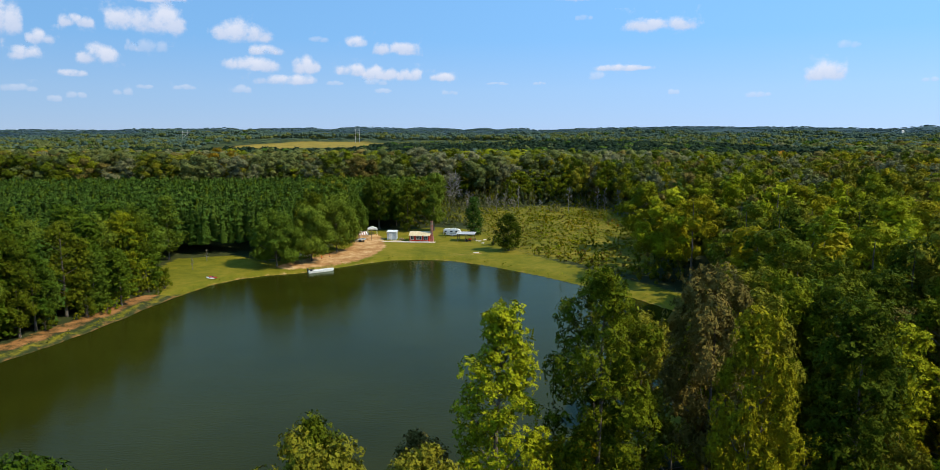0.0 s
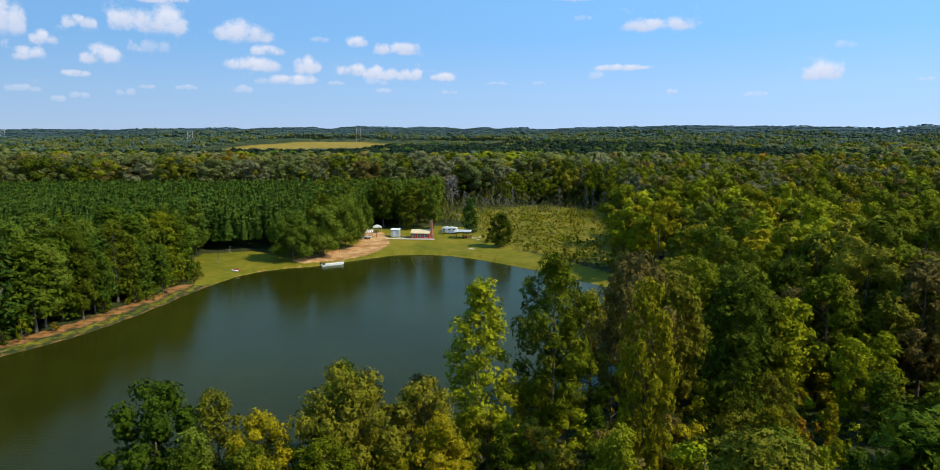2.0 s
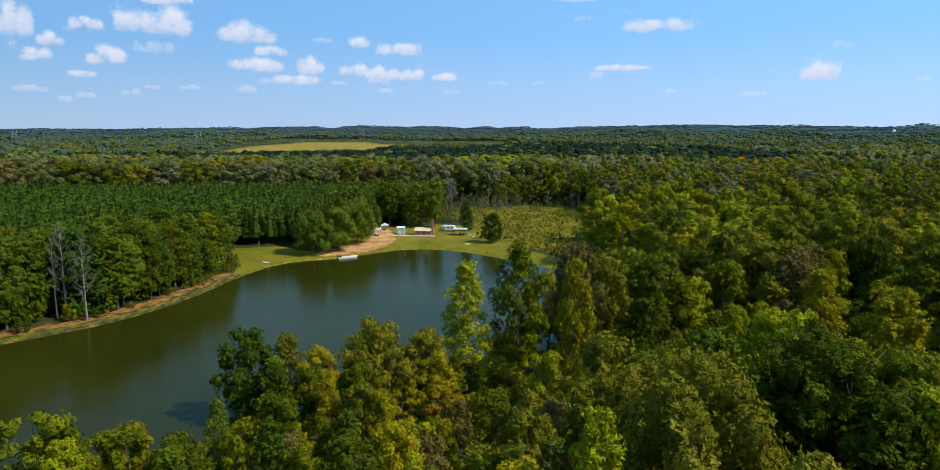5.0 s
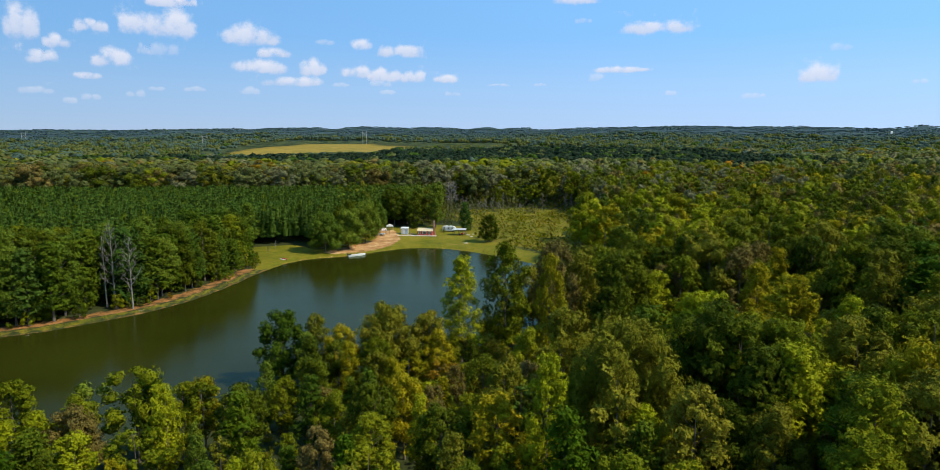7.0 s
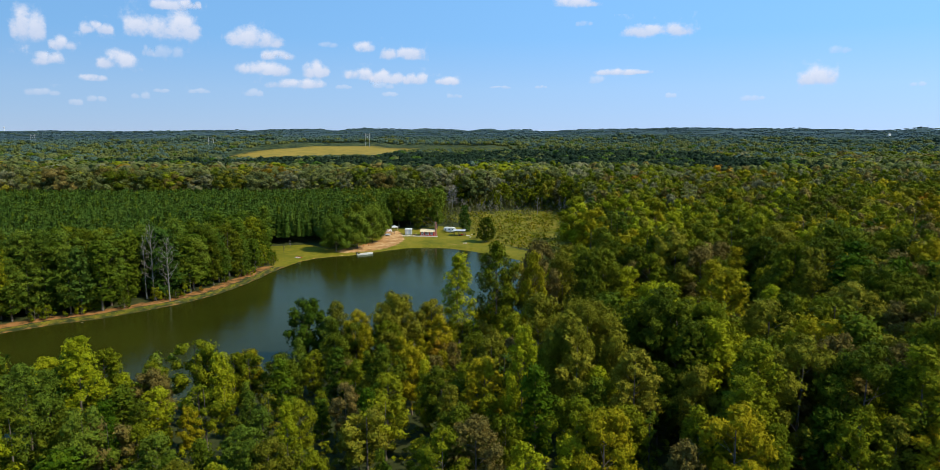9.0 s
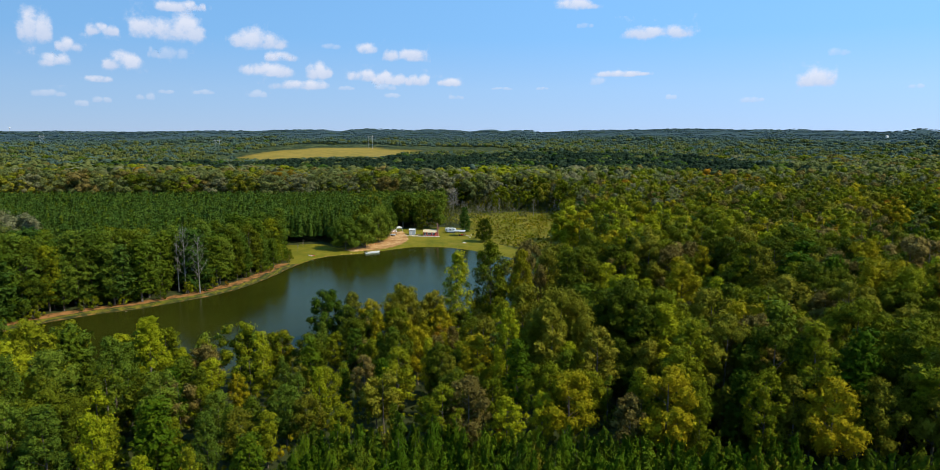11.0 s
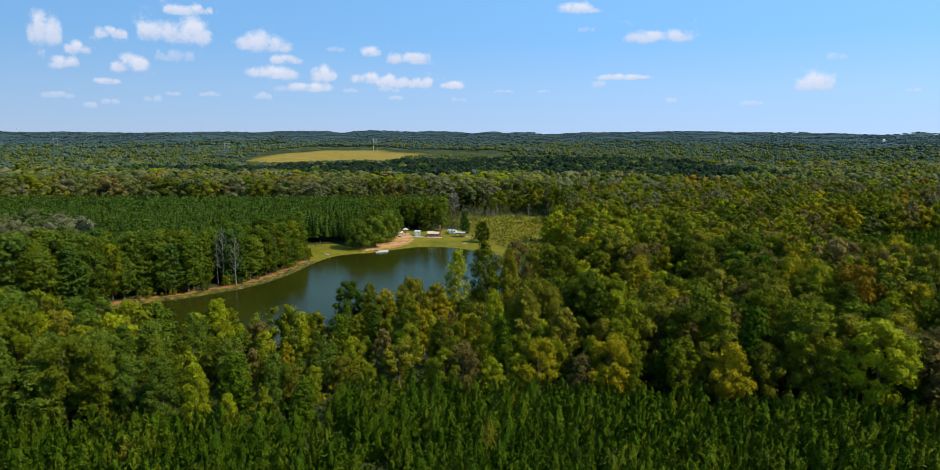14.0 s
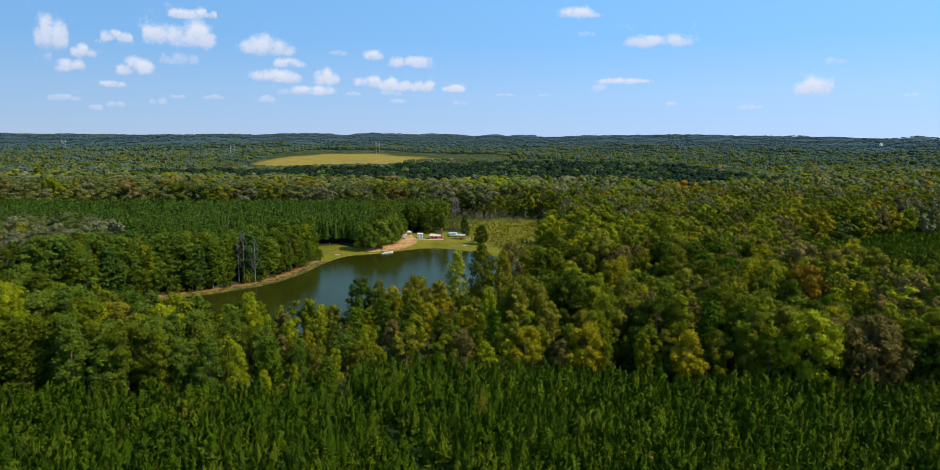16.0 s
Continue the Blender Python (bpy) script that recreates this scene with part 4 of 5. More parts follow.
# -- the older plantation behind the far shore --
old = []
for j, y in enumerate(np.arange(60, 312, 3.5)):
    for x in np.arange(-330, -20, 2.7):
        px, py = x + rng.uniform(-1.3, 1.3), y + rng.uniform(-1.3, 1.3)
        d = lake_at(px, py)
        if abs(px) > 0.74 * (py + 200) + 12 or d < (27 if py < 165 else 12) or camp_at(px, py) < 3:
            continue
        if py > 178 and px > -52 - 0.0 * py and py < 232 or py > 308 + 0.05 * px or px > -24:
            continue
        if px < -150 and py < 120:
            continue
        k = 1.0 + 0.14 * rng.uniform()
        old.append(("plantation", px, py, ground_at(px, py) - 0.1, k, k * (0.95 + 0.2 * rng.uniform()), "dark_pine" if rng.uniform() < 0.85 else "pine"))
scatter("old_pine_plantation", "close-grown plantation pines", "plantation", old, False, 14)

# -- woods behind, out to the horizon --
beyond = []
for x, y in jittered(-760, 760, 60, 800, 8.8):
    far = math.hypot(x, y - 60)
    if far > 780 or abs(x) > 0.74 * (y + 200) + 20:
        continue
    if x > -330 and x < 60 and y < 308 + 0.05 * x and not (x < -150 and y < 120):
        continue
    if x >= 15 and y < 330 and x < 420 or meadow_at(x, y) < 2:
        continue
    z = ground_at(x, y)
    # band under a cloud's shadow: its shade is painted with deep leaf hues
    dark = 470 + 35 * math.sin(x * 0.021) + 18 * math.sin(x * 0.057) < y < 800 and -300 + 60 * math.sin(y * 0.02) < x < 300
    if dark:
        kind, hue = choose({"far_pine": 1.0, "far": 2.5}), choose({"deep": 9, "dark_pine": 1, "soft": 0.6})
    elif y < 470 and x < 60:
        # east of -30 m, pale soft and grey leaves make up for missing haze
        kind, hue = "oak" if y < 345 else "far", choose({"green": 0.7, "olive": 1.4, "dark": 1.0, "soft": 5.0, "brown": 1.6, "grey": 1.5, "orange": 0.10} if x < -30 else {"soft": 5, "grey": 4, "green": 3, "olive": 1.8, "orange": 0.15})
    elif x >= 60:
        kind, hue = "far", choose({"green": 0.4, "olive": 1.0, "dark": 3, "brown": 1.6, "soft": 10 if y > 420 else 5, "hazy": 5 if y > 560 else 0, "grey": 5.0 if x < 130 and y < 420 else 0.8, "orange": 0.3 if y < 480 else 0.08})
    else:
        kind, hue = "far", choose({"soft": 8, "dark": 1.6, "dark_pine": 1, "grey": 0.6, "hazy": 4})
    if y > 480 and kind == "far":
        kind = "pair"
    if kind == "far_pine":
        k = (1.0 + 0.25 * rng.uniform()) * (0.62 if y > 600 and x < -110 else 0.9)
    else:
        k = (0.95 + 0.42 * rng.uniform()) * (1.06 if y < 470 and x < 60 else 1.0) * (0.66 if y > 600 and -430 < x < -110 else 1.0)
    beyond.append((kind, x, y, z - 0.2, k, k * (1.0 + 0.3 * rng.uniform()) * (1.22 if y < 470 and x < 60 else 1.0), hue))
ring = 780.0
while ring < 4500:
    step = ring / (150 if ring < 1700 else 210)
    count = int(1.62 * ring / step)
    for i in range(count):
        a = -0.81 + 1.62 * (i + rng.uniform()) / count
        r = ring * (1 + 0.02 * rng.uniform(-0.5, 0.5))
        x, y = r * math.sin(a), 60 + r * math.cos(a)
        if 830 < y < 1450 and field_at(x, y) < 6:
            continue
        if 770 < y < 960 and -430 < x < 160:
            grow = 0.5 if x < -110 else 0.85
        else:
            grow = 0.85 + 0.35 * rng.uniform()
        w = max(0.9, step / 7.0) * (0.9 + 0.3 * rng.uniform())
        kind = "ridge" if r > 1700 else "pair" if r > 820 else "far"
        # leaf colour shifts with distance to the painted haze hues
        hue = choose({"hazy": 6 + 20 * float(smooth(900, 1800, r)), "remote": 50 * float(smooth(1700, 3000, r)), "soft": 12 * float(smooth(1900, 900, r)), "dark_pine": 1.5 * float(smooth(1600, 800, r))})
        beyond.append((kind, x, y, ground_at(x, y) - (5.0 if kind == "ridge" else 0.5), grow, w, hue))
    ring *= 1.024 if ring < 1700 else 1.042
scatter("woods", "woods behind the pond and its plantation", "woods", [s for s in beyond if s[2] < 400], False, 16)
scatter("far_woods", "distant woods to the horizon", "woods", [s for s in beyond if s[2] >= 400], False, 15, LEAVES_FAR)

# ---- the camp ----
WHITE = surface("white_paint", (0.62, 0.62, 0.60), (0.80, 0.80, 0.78), 1.5, 18, 0.5)
RED = surface("red_painted_boards", (0.42, 0.025, 0.012), (0.60, 0.045, 0.02), 1.2, 22, 0.6, 0, 0.3, (1, 1, 6))
DARKRED = surface("brick_red", (0.27, 0.10, 0.065), (0.46, 0.21, 0.145), 3, 22, 0.85, 0, 0.5)
TAN = surface("tan_roofing", (0.52, 0.40, 0.22), (0.70, 0.57, 0.36), 1.5, 20, 0.8, 0, 0.3)
STEEL = surface("galvanised_sheet", (0.40, 0.45, 0.50), (0.58, 0.63, 0.68), 1.2, 14, 0.42, 0.35)
GREYROOF = surface("weathered_metal_roof", (0.40, 0.39, 0.37), (0.62, 0.61, 0.58), 1.0, 16, 0.5, 0.2)
CONCRETE = surface("pale_concrete", (0.42, 0.36, 0.28), (0.60, 0.52, 0.42), 1.2, 16, 0.9, 0, 0.3)
TIMBER = surface("weathered_timber", (0.13, 0.09, 0.055), (0.26, 0.19, 0.12), 4, 30, 0.8, 0, 0.4, (1, 1, 0.2))
PLANK = surface("sawn_boards", (0.42, 0.30, 0.17), (0.60, 0.46, 0.28), 3, 24, 0.75, 0, 0.3, (0.3, 1, 1))
RUBBER = surface("black_rubber", (0.012, 0.012, 0.012), (0.03, 0.03, 0.03), 4, 30, 0.8)
DARKMETAL = surface("dark_metal", (0.02, 0.022, 0.025), (0.05, 0.052, 0.056), 3, 24, 0.45, 0.5)
ALUMINIUM = surface("pale_aluminium", (0.58, 0.58, 0.56), (0.78, 0.78, 0.75), 1.5, 20, 0.35, 0.3)
STRIPE = surface("grey_stripe_paint", (0.20, 0.22, 0.24), (0.30, 0.31, 0.33), 3, 20, 0.5)
REDPLASTIC = surface("red_plastic", (0.45, 0.02, 0.012), (0.62, 0.035, 0.02), 2, 20, 0.4)
ORANGE = surface("orange_plastic", (0.62, 0.14, 0.02), (0.75, 0.20, 0.03), 2, 20, 0.45)
CANVAS = surface("white_canvas", (0.70, 0.70, 0.68), (0.84, 0.84, 0.82), 2, 26, 0.8)
SILVER = surface("silver_car_paint", (0.48, 0.50, 0.53), (0.60, 0.62, 0.65), 1, 14, 0.3, 0.5)


def glass_material():
    m, nt, p = material("window_glass", 0.06, 0.0, 0.6)
    n = noise_node(nt, local(nt), 1.5, 2)
    nt.links.new(ramp(nt, n, [(0.3, (0.02, 0.025, 0.03)), (0.7, (0.06, 0.07, 0.08))]), p.inputs["Base Color"])
    return m


GLASS = glass_material()


def window_part(parent, w, h, at, panes, rz=0.0, frame_mat=None):
    """A framed window on the face that looks along -y of its thing."""
    x, y, z = at
    bm = bmesh.new()
    t = 0.09
    for sx in (-1, 1):
        box((t, 0.07, h), (x + sx * (w - t) / 2, y, z), 0, bm)
    for sz in (-1, 1):
        box((w - 2 * t, 0.07, t), (x, y, z + sz * (h - t) / 2), 0, bm)
    for i in range(1, panes):
        box((0.06, 0.06, h - 2 * t), (x - w / 2 + w * i / panes, y, z), 0, bm)
    box((w - 2 * t, 0.05, 0.05), (x, y, z), 0, bm)
    fr = part("window", bm, frame_mat or WHITE, parent, "white-framed window")
    for i in range(panes):
        pw = (w - 2 * t) / panes
        part("pane", box((pw - 0.05, 0.02, h - 2 * t), (x - w / 2 + t + pw * (i + 0.5), y + 0.012, z)), GLASS, fr, "dark glass pane")
    return fr


def on_ground(x, y, rz=0.0, lift=0.0):
    return pose(x, y, ground_at(x, y) + lift, 0, 0, rz)


def cabin():
    e = thing("cabin", on_ground(-15.75, 211.35, -9, 0.12), "small red board cabin with white windows and tan gable roof", "cabin")
    L, D, H = 6.4, 4.0, 1.95
    for i in range(32):
        w = L / 32
        part("board", box((w - 0.012, 0.05, H), (-L / 2 + w * (i + 0.5), -D / 2, H / 2)), RED, e)
    for i in range(20):
        w = D / 20
        for sx in (-1, 1):
            part("board", box((0.05, w - 0.012, H), (sx * (L / 2 - 0.02), -D / 2 + w * (i + 0.5), H / 2)), RED, e)
    part("back_wall", box((L, 0.06, H), (0, D / 2, H / 2)), RED, e)
    part("wall_core", box((L - 0.12, D - 0.12, H - 0.02), (0, 0, H / 2)), DARKRED, e)
    bm = bmesh.new()
    for sx in (-1, 1):
        v = [bm.verts.new((sx * (L / 2 - 0.03), yy, zz)) for yy, zz in ((-D / 2, H), (D / 2, H), (0, H + 1.0))]
        v2 = [bm.verts.new((sx * (L / 2 - 0.09), yy, zz)) for yy, zz in ((-D / 2, H), (D / 2, H), (0, H + 1.0))]
        bm.faces.new(v), bm.faces.new(v2[::-1])
        for a in range(3):
            bm.faces.new((v[a], v[(a + 1) % 3], v2[(a + 1) % 3], v2[a]))
    bmesh.ops.recalc_face_normals(bm, faces=bm.faces)
    part("gable", bm, RED, e)
    for sy in (-1, 1):
        a = math.atan2(1.0, D / 2)
        n = 11
        for i in range(n):
            bm = bmesh.new()
            w = (L + 0.5) / n
            m = Matrix.Translation(((-L - 0.5) / 2 + w * (i + 0.5), sy * (D / 4 + 0.12), H + 0.47)) @ Matrix.Rotation(-sy * a, 4, "X")
            bmesh.ops.create_cube(bm, size=1, matrix=m @ Matrix.Diagonal((w - 0.015, D / 2 / math.cos(a) + 0.34, 0.06 + 0.02 * (i % 2), 1)))
            part("roof_sheet", bm, TAN, e, "tan roofing sheet")
    part("ridge_cap", box((L + 0.5, 0.22, 0.06), (0, 0, H + 1.03), 0.02), TAN, e)
    for x, w, k in ((-2.3, 1.1, 2), (-0.15, 1.75, 3), (2.1, 1.3, 2)):
        window_part(e, w, 1.25, (x, -D / 2 - 0.05, 1.12), k)
    part("base_trim", box((L + 0.06, 0.09, 0.12), (0, -D / 2 - 0.01, 0.07)), WHITE, e, "white base board")


def chimney():
    e = thing("chimney", on_ground(-12.15, 210.2, -9), "tall brown brick chimney stack beside the red cabin", "chimney")
    rows = 46
    h = 6.4 / rows
    part("core", box((0.60, 0.60, 6.42), (0, 0, 3.21)), CONCRETE, e)
    mesh = None
    for r in range(rows):
        for s in range(4):
            for k in range(2):
                if mesh is None:
                    bm = box((0.31, 0.10, h - 0.018), (0, 0, 0), 0)
                    mesh = bpy.data.meshes.new("brick")
                    bm.to_mesh(mesh)
                    bm.free()
                    mesh.materials.append(DARKRED)
                if (r * 8 + s * 2 + k) % 5 == 4 and r % 3 == 0:
                    continue
                if r % 2 and len(e.children) > 290:
                    continue
                b = new("brick", mesh)
                b.parent = e
                off = -0.165 + 0.33 * k + (0.03 if r % 2 else -0.03)
                b.matrix_local = Matrix.Rotation(s * math.pi / 2, 4, "Z") @ Matrix.Translation((off, -0.31, h * (r + 0.5)))
    part("cap", box((0.92, 0.92, 0.16), (0, 0, 6.5), 0.03), DARKRED, e, "flared brick cap")
    part("flue", rod((0, 0, 6.55), (0, 0, 6.8), 0.2, 0.18, 10), DARKMETAL, e, "dark flue pot")
    part("hearth", box((1.1, 1.2, 1.5), (-0.05, 0.1, 0.75), 0.03), DARKRED, e, "red brick hearth base")


def slab():
    bm = box((17.0, 2.0, 0.16), (0, 0, 0), 0.02)
    box((4.2, 3.6, 0.16), (-6.2, 1.6, 0.003), 0.02, bm)
    me = bpy.data.meshes.new("pavement")
    bm.to_mesh(me)
    bm.free()
    me.materials.append(CONCRETE)
    ob = new("pavement", me)
    ob.matrix_world = on_ground(-19.5, 209.5, -7, 0.03)
    tagged(ob, "pale concrete slab in front of shed and cabin", "slab", kind="structure")


def shed():
    e = thing("shed", on_ground(-25.1, 213.9, -4, 0.1), "pale grey sheet-metal shed with a low white roof", "shed")
    w, d, h = 3.0, 2.6, 2.45
    for i in range(12):
        for sy in (-1, 1):
            part("panel", box((w / 12 - 0.02, 0.05, h), (-w / 2 + w / 12 * (i + 0.5), sy * d / 2, h / 2)), STEEL, e)
    for i in range(10):
        for sx in (-1, 1):
            part("panel", box((0.05, d / 10 - 0.02, h), (sx * w / 2, -d / 2 + d / 10 * (i + 0.5), h / 2)), STEEL, e)
    part("frame", box((w - 0.06, d - 0.06, h - 0.02), (0, 0, h / 2)), STEEL, e)
    bm = bmesh.new()
    bmesh.ops.create_cube(bm, size=1, matrix=Matrix.Translation((0, 0, h + 0.12)) @ Matrix.Rotation(radians(5), 4, "X") @ Matrix.Diagonal((w + 0.3, d + 0.35, 0.09, 1)))
    part("roof", bm, WHITE, e, "low-pitched white roof")
    door = part("door", box((0.95, 0.05, 1.95), (-0.3, -d / 2 - 0.05, 1.0), 0.01), WHITE, e, "pale shed door")
    part("handle", box((0.05, 0.06, 0.18), (0.05, -d / 2 - 0.1, 1.0)), DARKMETAL, door)


def trailer():
    e = thing("camping_trailer", on_ground(-5.9, 219.5, -10) @ Matrix.Diagonal((0.80, 0.80, 0.80, 1)), "white travel trailer with dark windows parked on grass", "trailer")
    L, W, H = 7.0, 2.4, 2.45
    bm = bmesh.new()
    side = [(-L / 2, 0.55), (-L / 2, H + 0.35), (-L / 2 + 0.35, H + 0.5), (L / 2 - 1.1, H + 0.5), (L / 2 - 0.35, H + 0.15), (L / 2, H - 0.75), (L / 2 - 0.1, 0.9), (L / 2 - 0.55, 0.55)]
    a = [bm.verts.new((x, -W / 2, z)) for x, z in side]
    b = [bm.verts.new((x, W / 2, z)) for x, z in side]
    bm.faces.new(a[::-1]), bm.faces.new(b)
    for i in range(len(side)):
        j = (i + 1) % len(side)
        bm.faces.new((a[i], a[j], b[j], b[i]))
    bmesh.ops.recalc_face_normals(bm, faces=bm.faces)
    bmesh.ops.bevel(bm, geom=list(bm.edges), offset=0.07, segments=2, affect="EDGES")
    part("body", bm, WHITE, e)
    part("stripe", box((L - 0.7, 0.02, 0.16), (-0.1, -W / 2 - 0.012, 1.25)), STRIPE, e, "grey side stripe")
    for x, w, z in ((-2.6, 0.8, 2.0), (-0.2, 1.0, 2.0), (1.9, 0.75, 2.0)):
        window_part(e, w, 0.6, (x, -W / 2 - 0.03, z), 1, 0, DARKMETAL)
    d = part("door", box((0.65, 0.04, 1.75), (-1.45, -W / 2 - 0.02, 1.55), 0.01), WHITE, e, "white entry door")
    part("handle", box((0.04, 0.04, 0.12), (-1.2, -W / 2 - 0.05, 1.5)), DARKMETAL, d)
    part("front_window", box((0.03, 1.5, 0.55), (L / 2 - 0.21, 0, 2.15)), GLASS, e, "dark front window")
    for x in (-1.6, 0.9):
        part("roof_unit", box((0.9, 0.75, 0.3), (x, 0, H + 0.65), 0.06), WHITE, e, "white rooftop air unit")
    for x in (-0.35, 0.45):
        for sy in (-1, 1):
            wh = part("wheel", rod((x, sy * 1.12 - 0.1, 0.34), (x, sy * 1.12 + 0.1, 0.34), 0.34, None, 16), RUBBER, e)
            part("rim", rod((x, sy * 1.12 - 0.115, 0.34), (x, sy * 1.12 + 0.115, 0.34), 0.19, None, 12), ALUMINIUM, wh)
    part("hitch", rod((L / 2 - 0.5, 0, 0.5), (L / 2 + 0.7, 0, 0.42), 0.06, 0.05), DARKMETAL, e)
    for x in (-L / 2 + 0.5, L / 2 - 0.9):
        part("jack", box((0.12, 1.6, 0.56), (x, 0, 0.27)), DARKMETAL, e)


def open_shelter():
    e = thing("open_shelter", on_ground(-1.3, 210.9, -10), "open timber shelter with a grey metal roof on posts", "shelter")
    for x in (-2.5, 0.0, 2.5):
        for y in (-1.6, 1.6):
            part("post", box((0.14, 0.14, 2.3 + 0.16 * (y > 0)), (x, y, 1.15 + 0.08 * (y > 0)), 0.01), TIMBER, e)
    for y in (-1.6, 1.6):
        part("beam", box((5.5, 0.1, 0.18), (0, y, 2.3 + 0.17 * (y > 0)), 0.01), TIMBER, e)
    for i in range(9):
        w = 6.0 / 9
        m = Matrix.Translation((-3.0 + w * (i + 0.5), 0, 2.52 + 0.015 * (i % 2))) @ Matrix.Rotation(radians(3.5), 4, "X")
        bm = bmesh.new()
        bmesh.ops.create_cube(bm, size=1, matrix=m @ Matrix.Diagonal((w - 0.01, 4.0, 0.05, 1)))
        part("roof_sheet", bm, GREYROOF, e)


def garden_tractor():
    e = thing("garden_tractor", on_ground(-0.7, 209.9, 15), "dark red ride-on mower under the open shelter", "mower")
    part("hood", box((0.9, 0.62, 0.45), (0.55, 0, 0.72), 0.08), REDPLASTIC, e)
    part("deck", box((1.0, 1.1, 0.2), (-0.1, 0, 0.3), 0.05), DARKMETAL, e)
    seat = part("seat", box((0.45, 0.48, 0.1), (-0.45, 0, 0.75), 0.04), RUBBER, e)
    part("backrest", box((0.1, 0.46, 0.42), (-0.7, 0, 0.98), 0.04), RUBBER, seat)
    part("steering_wheel", rod((0.05, 0, 1.0), (0.02, 0, 1.03), 0.18, None, 14), DARKMETAL, e)
    for x, r in ((-0.5, 0.30), (0.75, 0.2)):
        for sy in (-1, 1):
            part("wheel", rod((x, sy * 0.45 - 0.1, r), (x, sy * 0.45 + 0.1, r), r, None, 14), RUBBER, e)


def work_bench(x, y, rz, label):
    e = thing("work_bench", on_ground(x, y, rz), label, "bench")
    part("tabletop", box((1.9, 0.75, 0.07), (0, 0, 0.8), 0.01), TIMBER, e)
    for sx in (-0.85, 0.85):
        for sy in (-0.3, 0.3):
            part("leg", box((0.09, 0.09, 0.78), (sx, sy, 0.39)), TIMBER, e)
    part("shelf", box((1.7, 0.6, 0.04), (0, 0, 0.3)), TIMBER, e)


def canopy():
    e = thing("canopy_tent", on_ground(-32.6, 221.5, 12), "white peaked canvas canopy on thin legs by the trees", "canopy")
    w = 3.2
    bm = bmesh.new()
    ring = [bm.verts.new((sx * w / 2, sy * w / 2, z)) for z in (1.95, 2.2) for sx, sy in ((-1, -1), (1, -1), (1, 1), (-1, 1))]
    top = bm.verts.new((0, 0, 3.05))
    for i in range(4):
        j = (i + 1) % 4
        bm.faces.new((ring[i], ring[j], ring[4 + j], ring[4 + i]))
        bm.faces.new((ring[4 + i], ring[4 + j], top))
    r = bmesh.ops.solidify(bm, geom=bm.faces[:], thickness=0.03)
    part("cover", bm, CANVAS, e, "white peaked canvas cover")
    for sx in (-1, 1):
        for sy in (-1, 1):
            part("leg", rod((sx * 1.5, sy * 1.5, 0), (sx * 1.5, sy * 1.5, 2.1), 0.035), ALUMINIUM, e)


def striped_awning():
    e = thing("striped_awning", on_ground(-34.4, 212.4, 20), "slanting awning of red and white sheets on posts", "awning")
    for i in range(8):
        m = Matrix.Translation((-1.3 + 0.37 * i, 0, 2.15)) @ Matrix.Rotation(radians(24), 4, "X")
        bm = bmesh.new()
        bmesh.ops.create_cube(bm, size=1, matrix=m @ Matrix.Diagonal((0.355, 2.3, 0.04, 1)))
        part("roof_sheet", bm, WHITE if i % 2 else DARKRED, e, "white sheet" if i % 2 else "faded red sheet")
    for x in (-1.25, 1.25):
        part("post", box((0.1, 0.1, 1.75), (x, -0.95, 0.87)), TIMBER, e)
        part("post", box((0.1, 0.1, 2.6), (x, 0.95, 1.3)), TIMBER, e)
    part("beam", box((2.9, 0.1, 0.12), (0, -0.95, 1.72)), TIMBER, e)
    part("beam", box((2.9, 0.1, 0.12), (0, 0.95, 2.5)), TIMBER, e)


def utility_trailer():
    e = thing("utility_trailer", on_ground(-34.3, 209.6, 62), "low grey utility trailer parked under the awning", "trailer")
    part("bed", box((2.4, 1.4, 0.1), (0, 0, 0.55), 0.02), DARKMETAL, e)
    for sy in (-1, 1):
        part("side", box((2.4, 0.05, 0.38), (0, sy * 0.7, 0.78), 0.01), STEEL, e, "grey side panel")
        wh = part("wheel", rod((0, sy * 0.8 - 0.09, 0.3), (0, sy * 0.8 + 0.09, 0.3), 0.3, None, 14), RUBBER, e)
        part("rim", rod((0, sy * 0.8 - 0.1, 0.3), (0, sy * 0.8 + 0.1, 0.3), 0.16, None, 10), ALUMINIUM, wh)
    part("front_panel", box((0.05, 1.4, 0.38), (1.2, 0, 0.78), 0.01), STEEL, e)
    part("drawbar", rod((1.2, 0, 0.5), (2.1, 0, 0.42), 0.05), DARKMETAL, e)


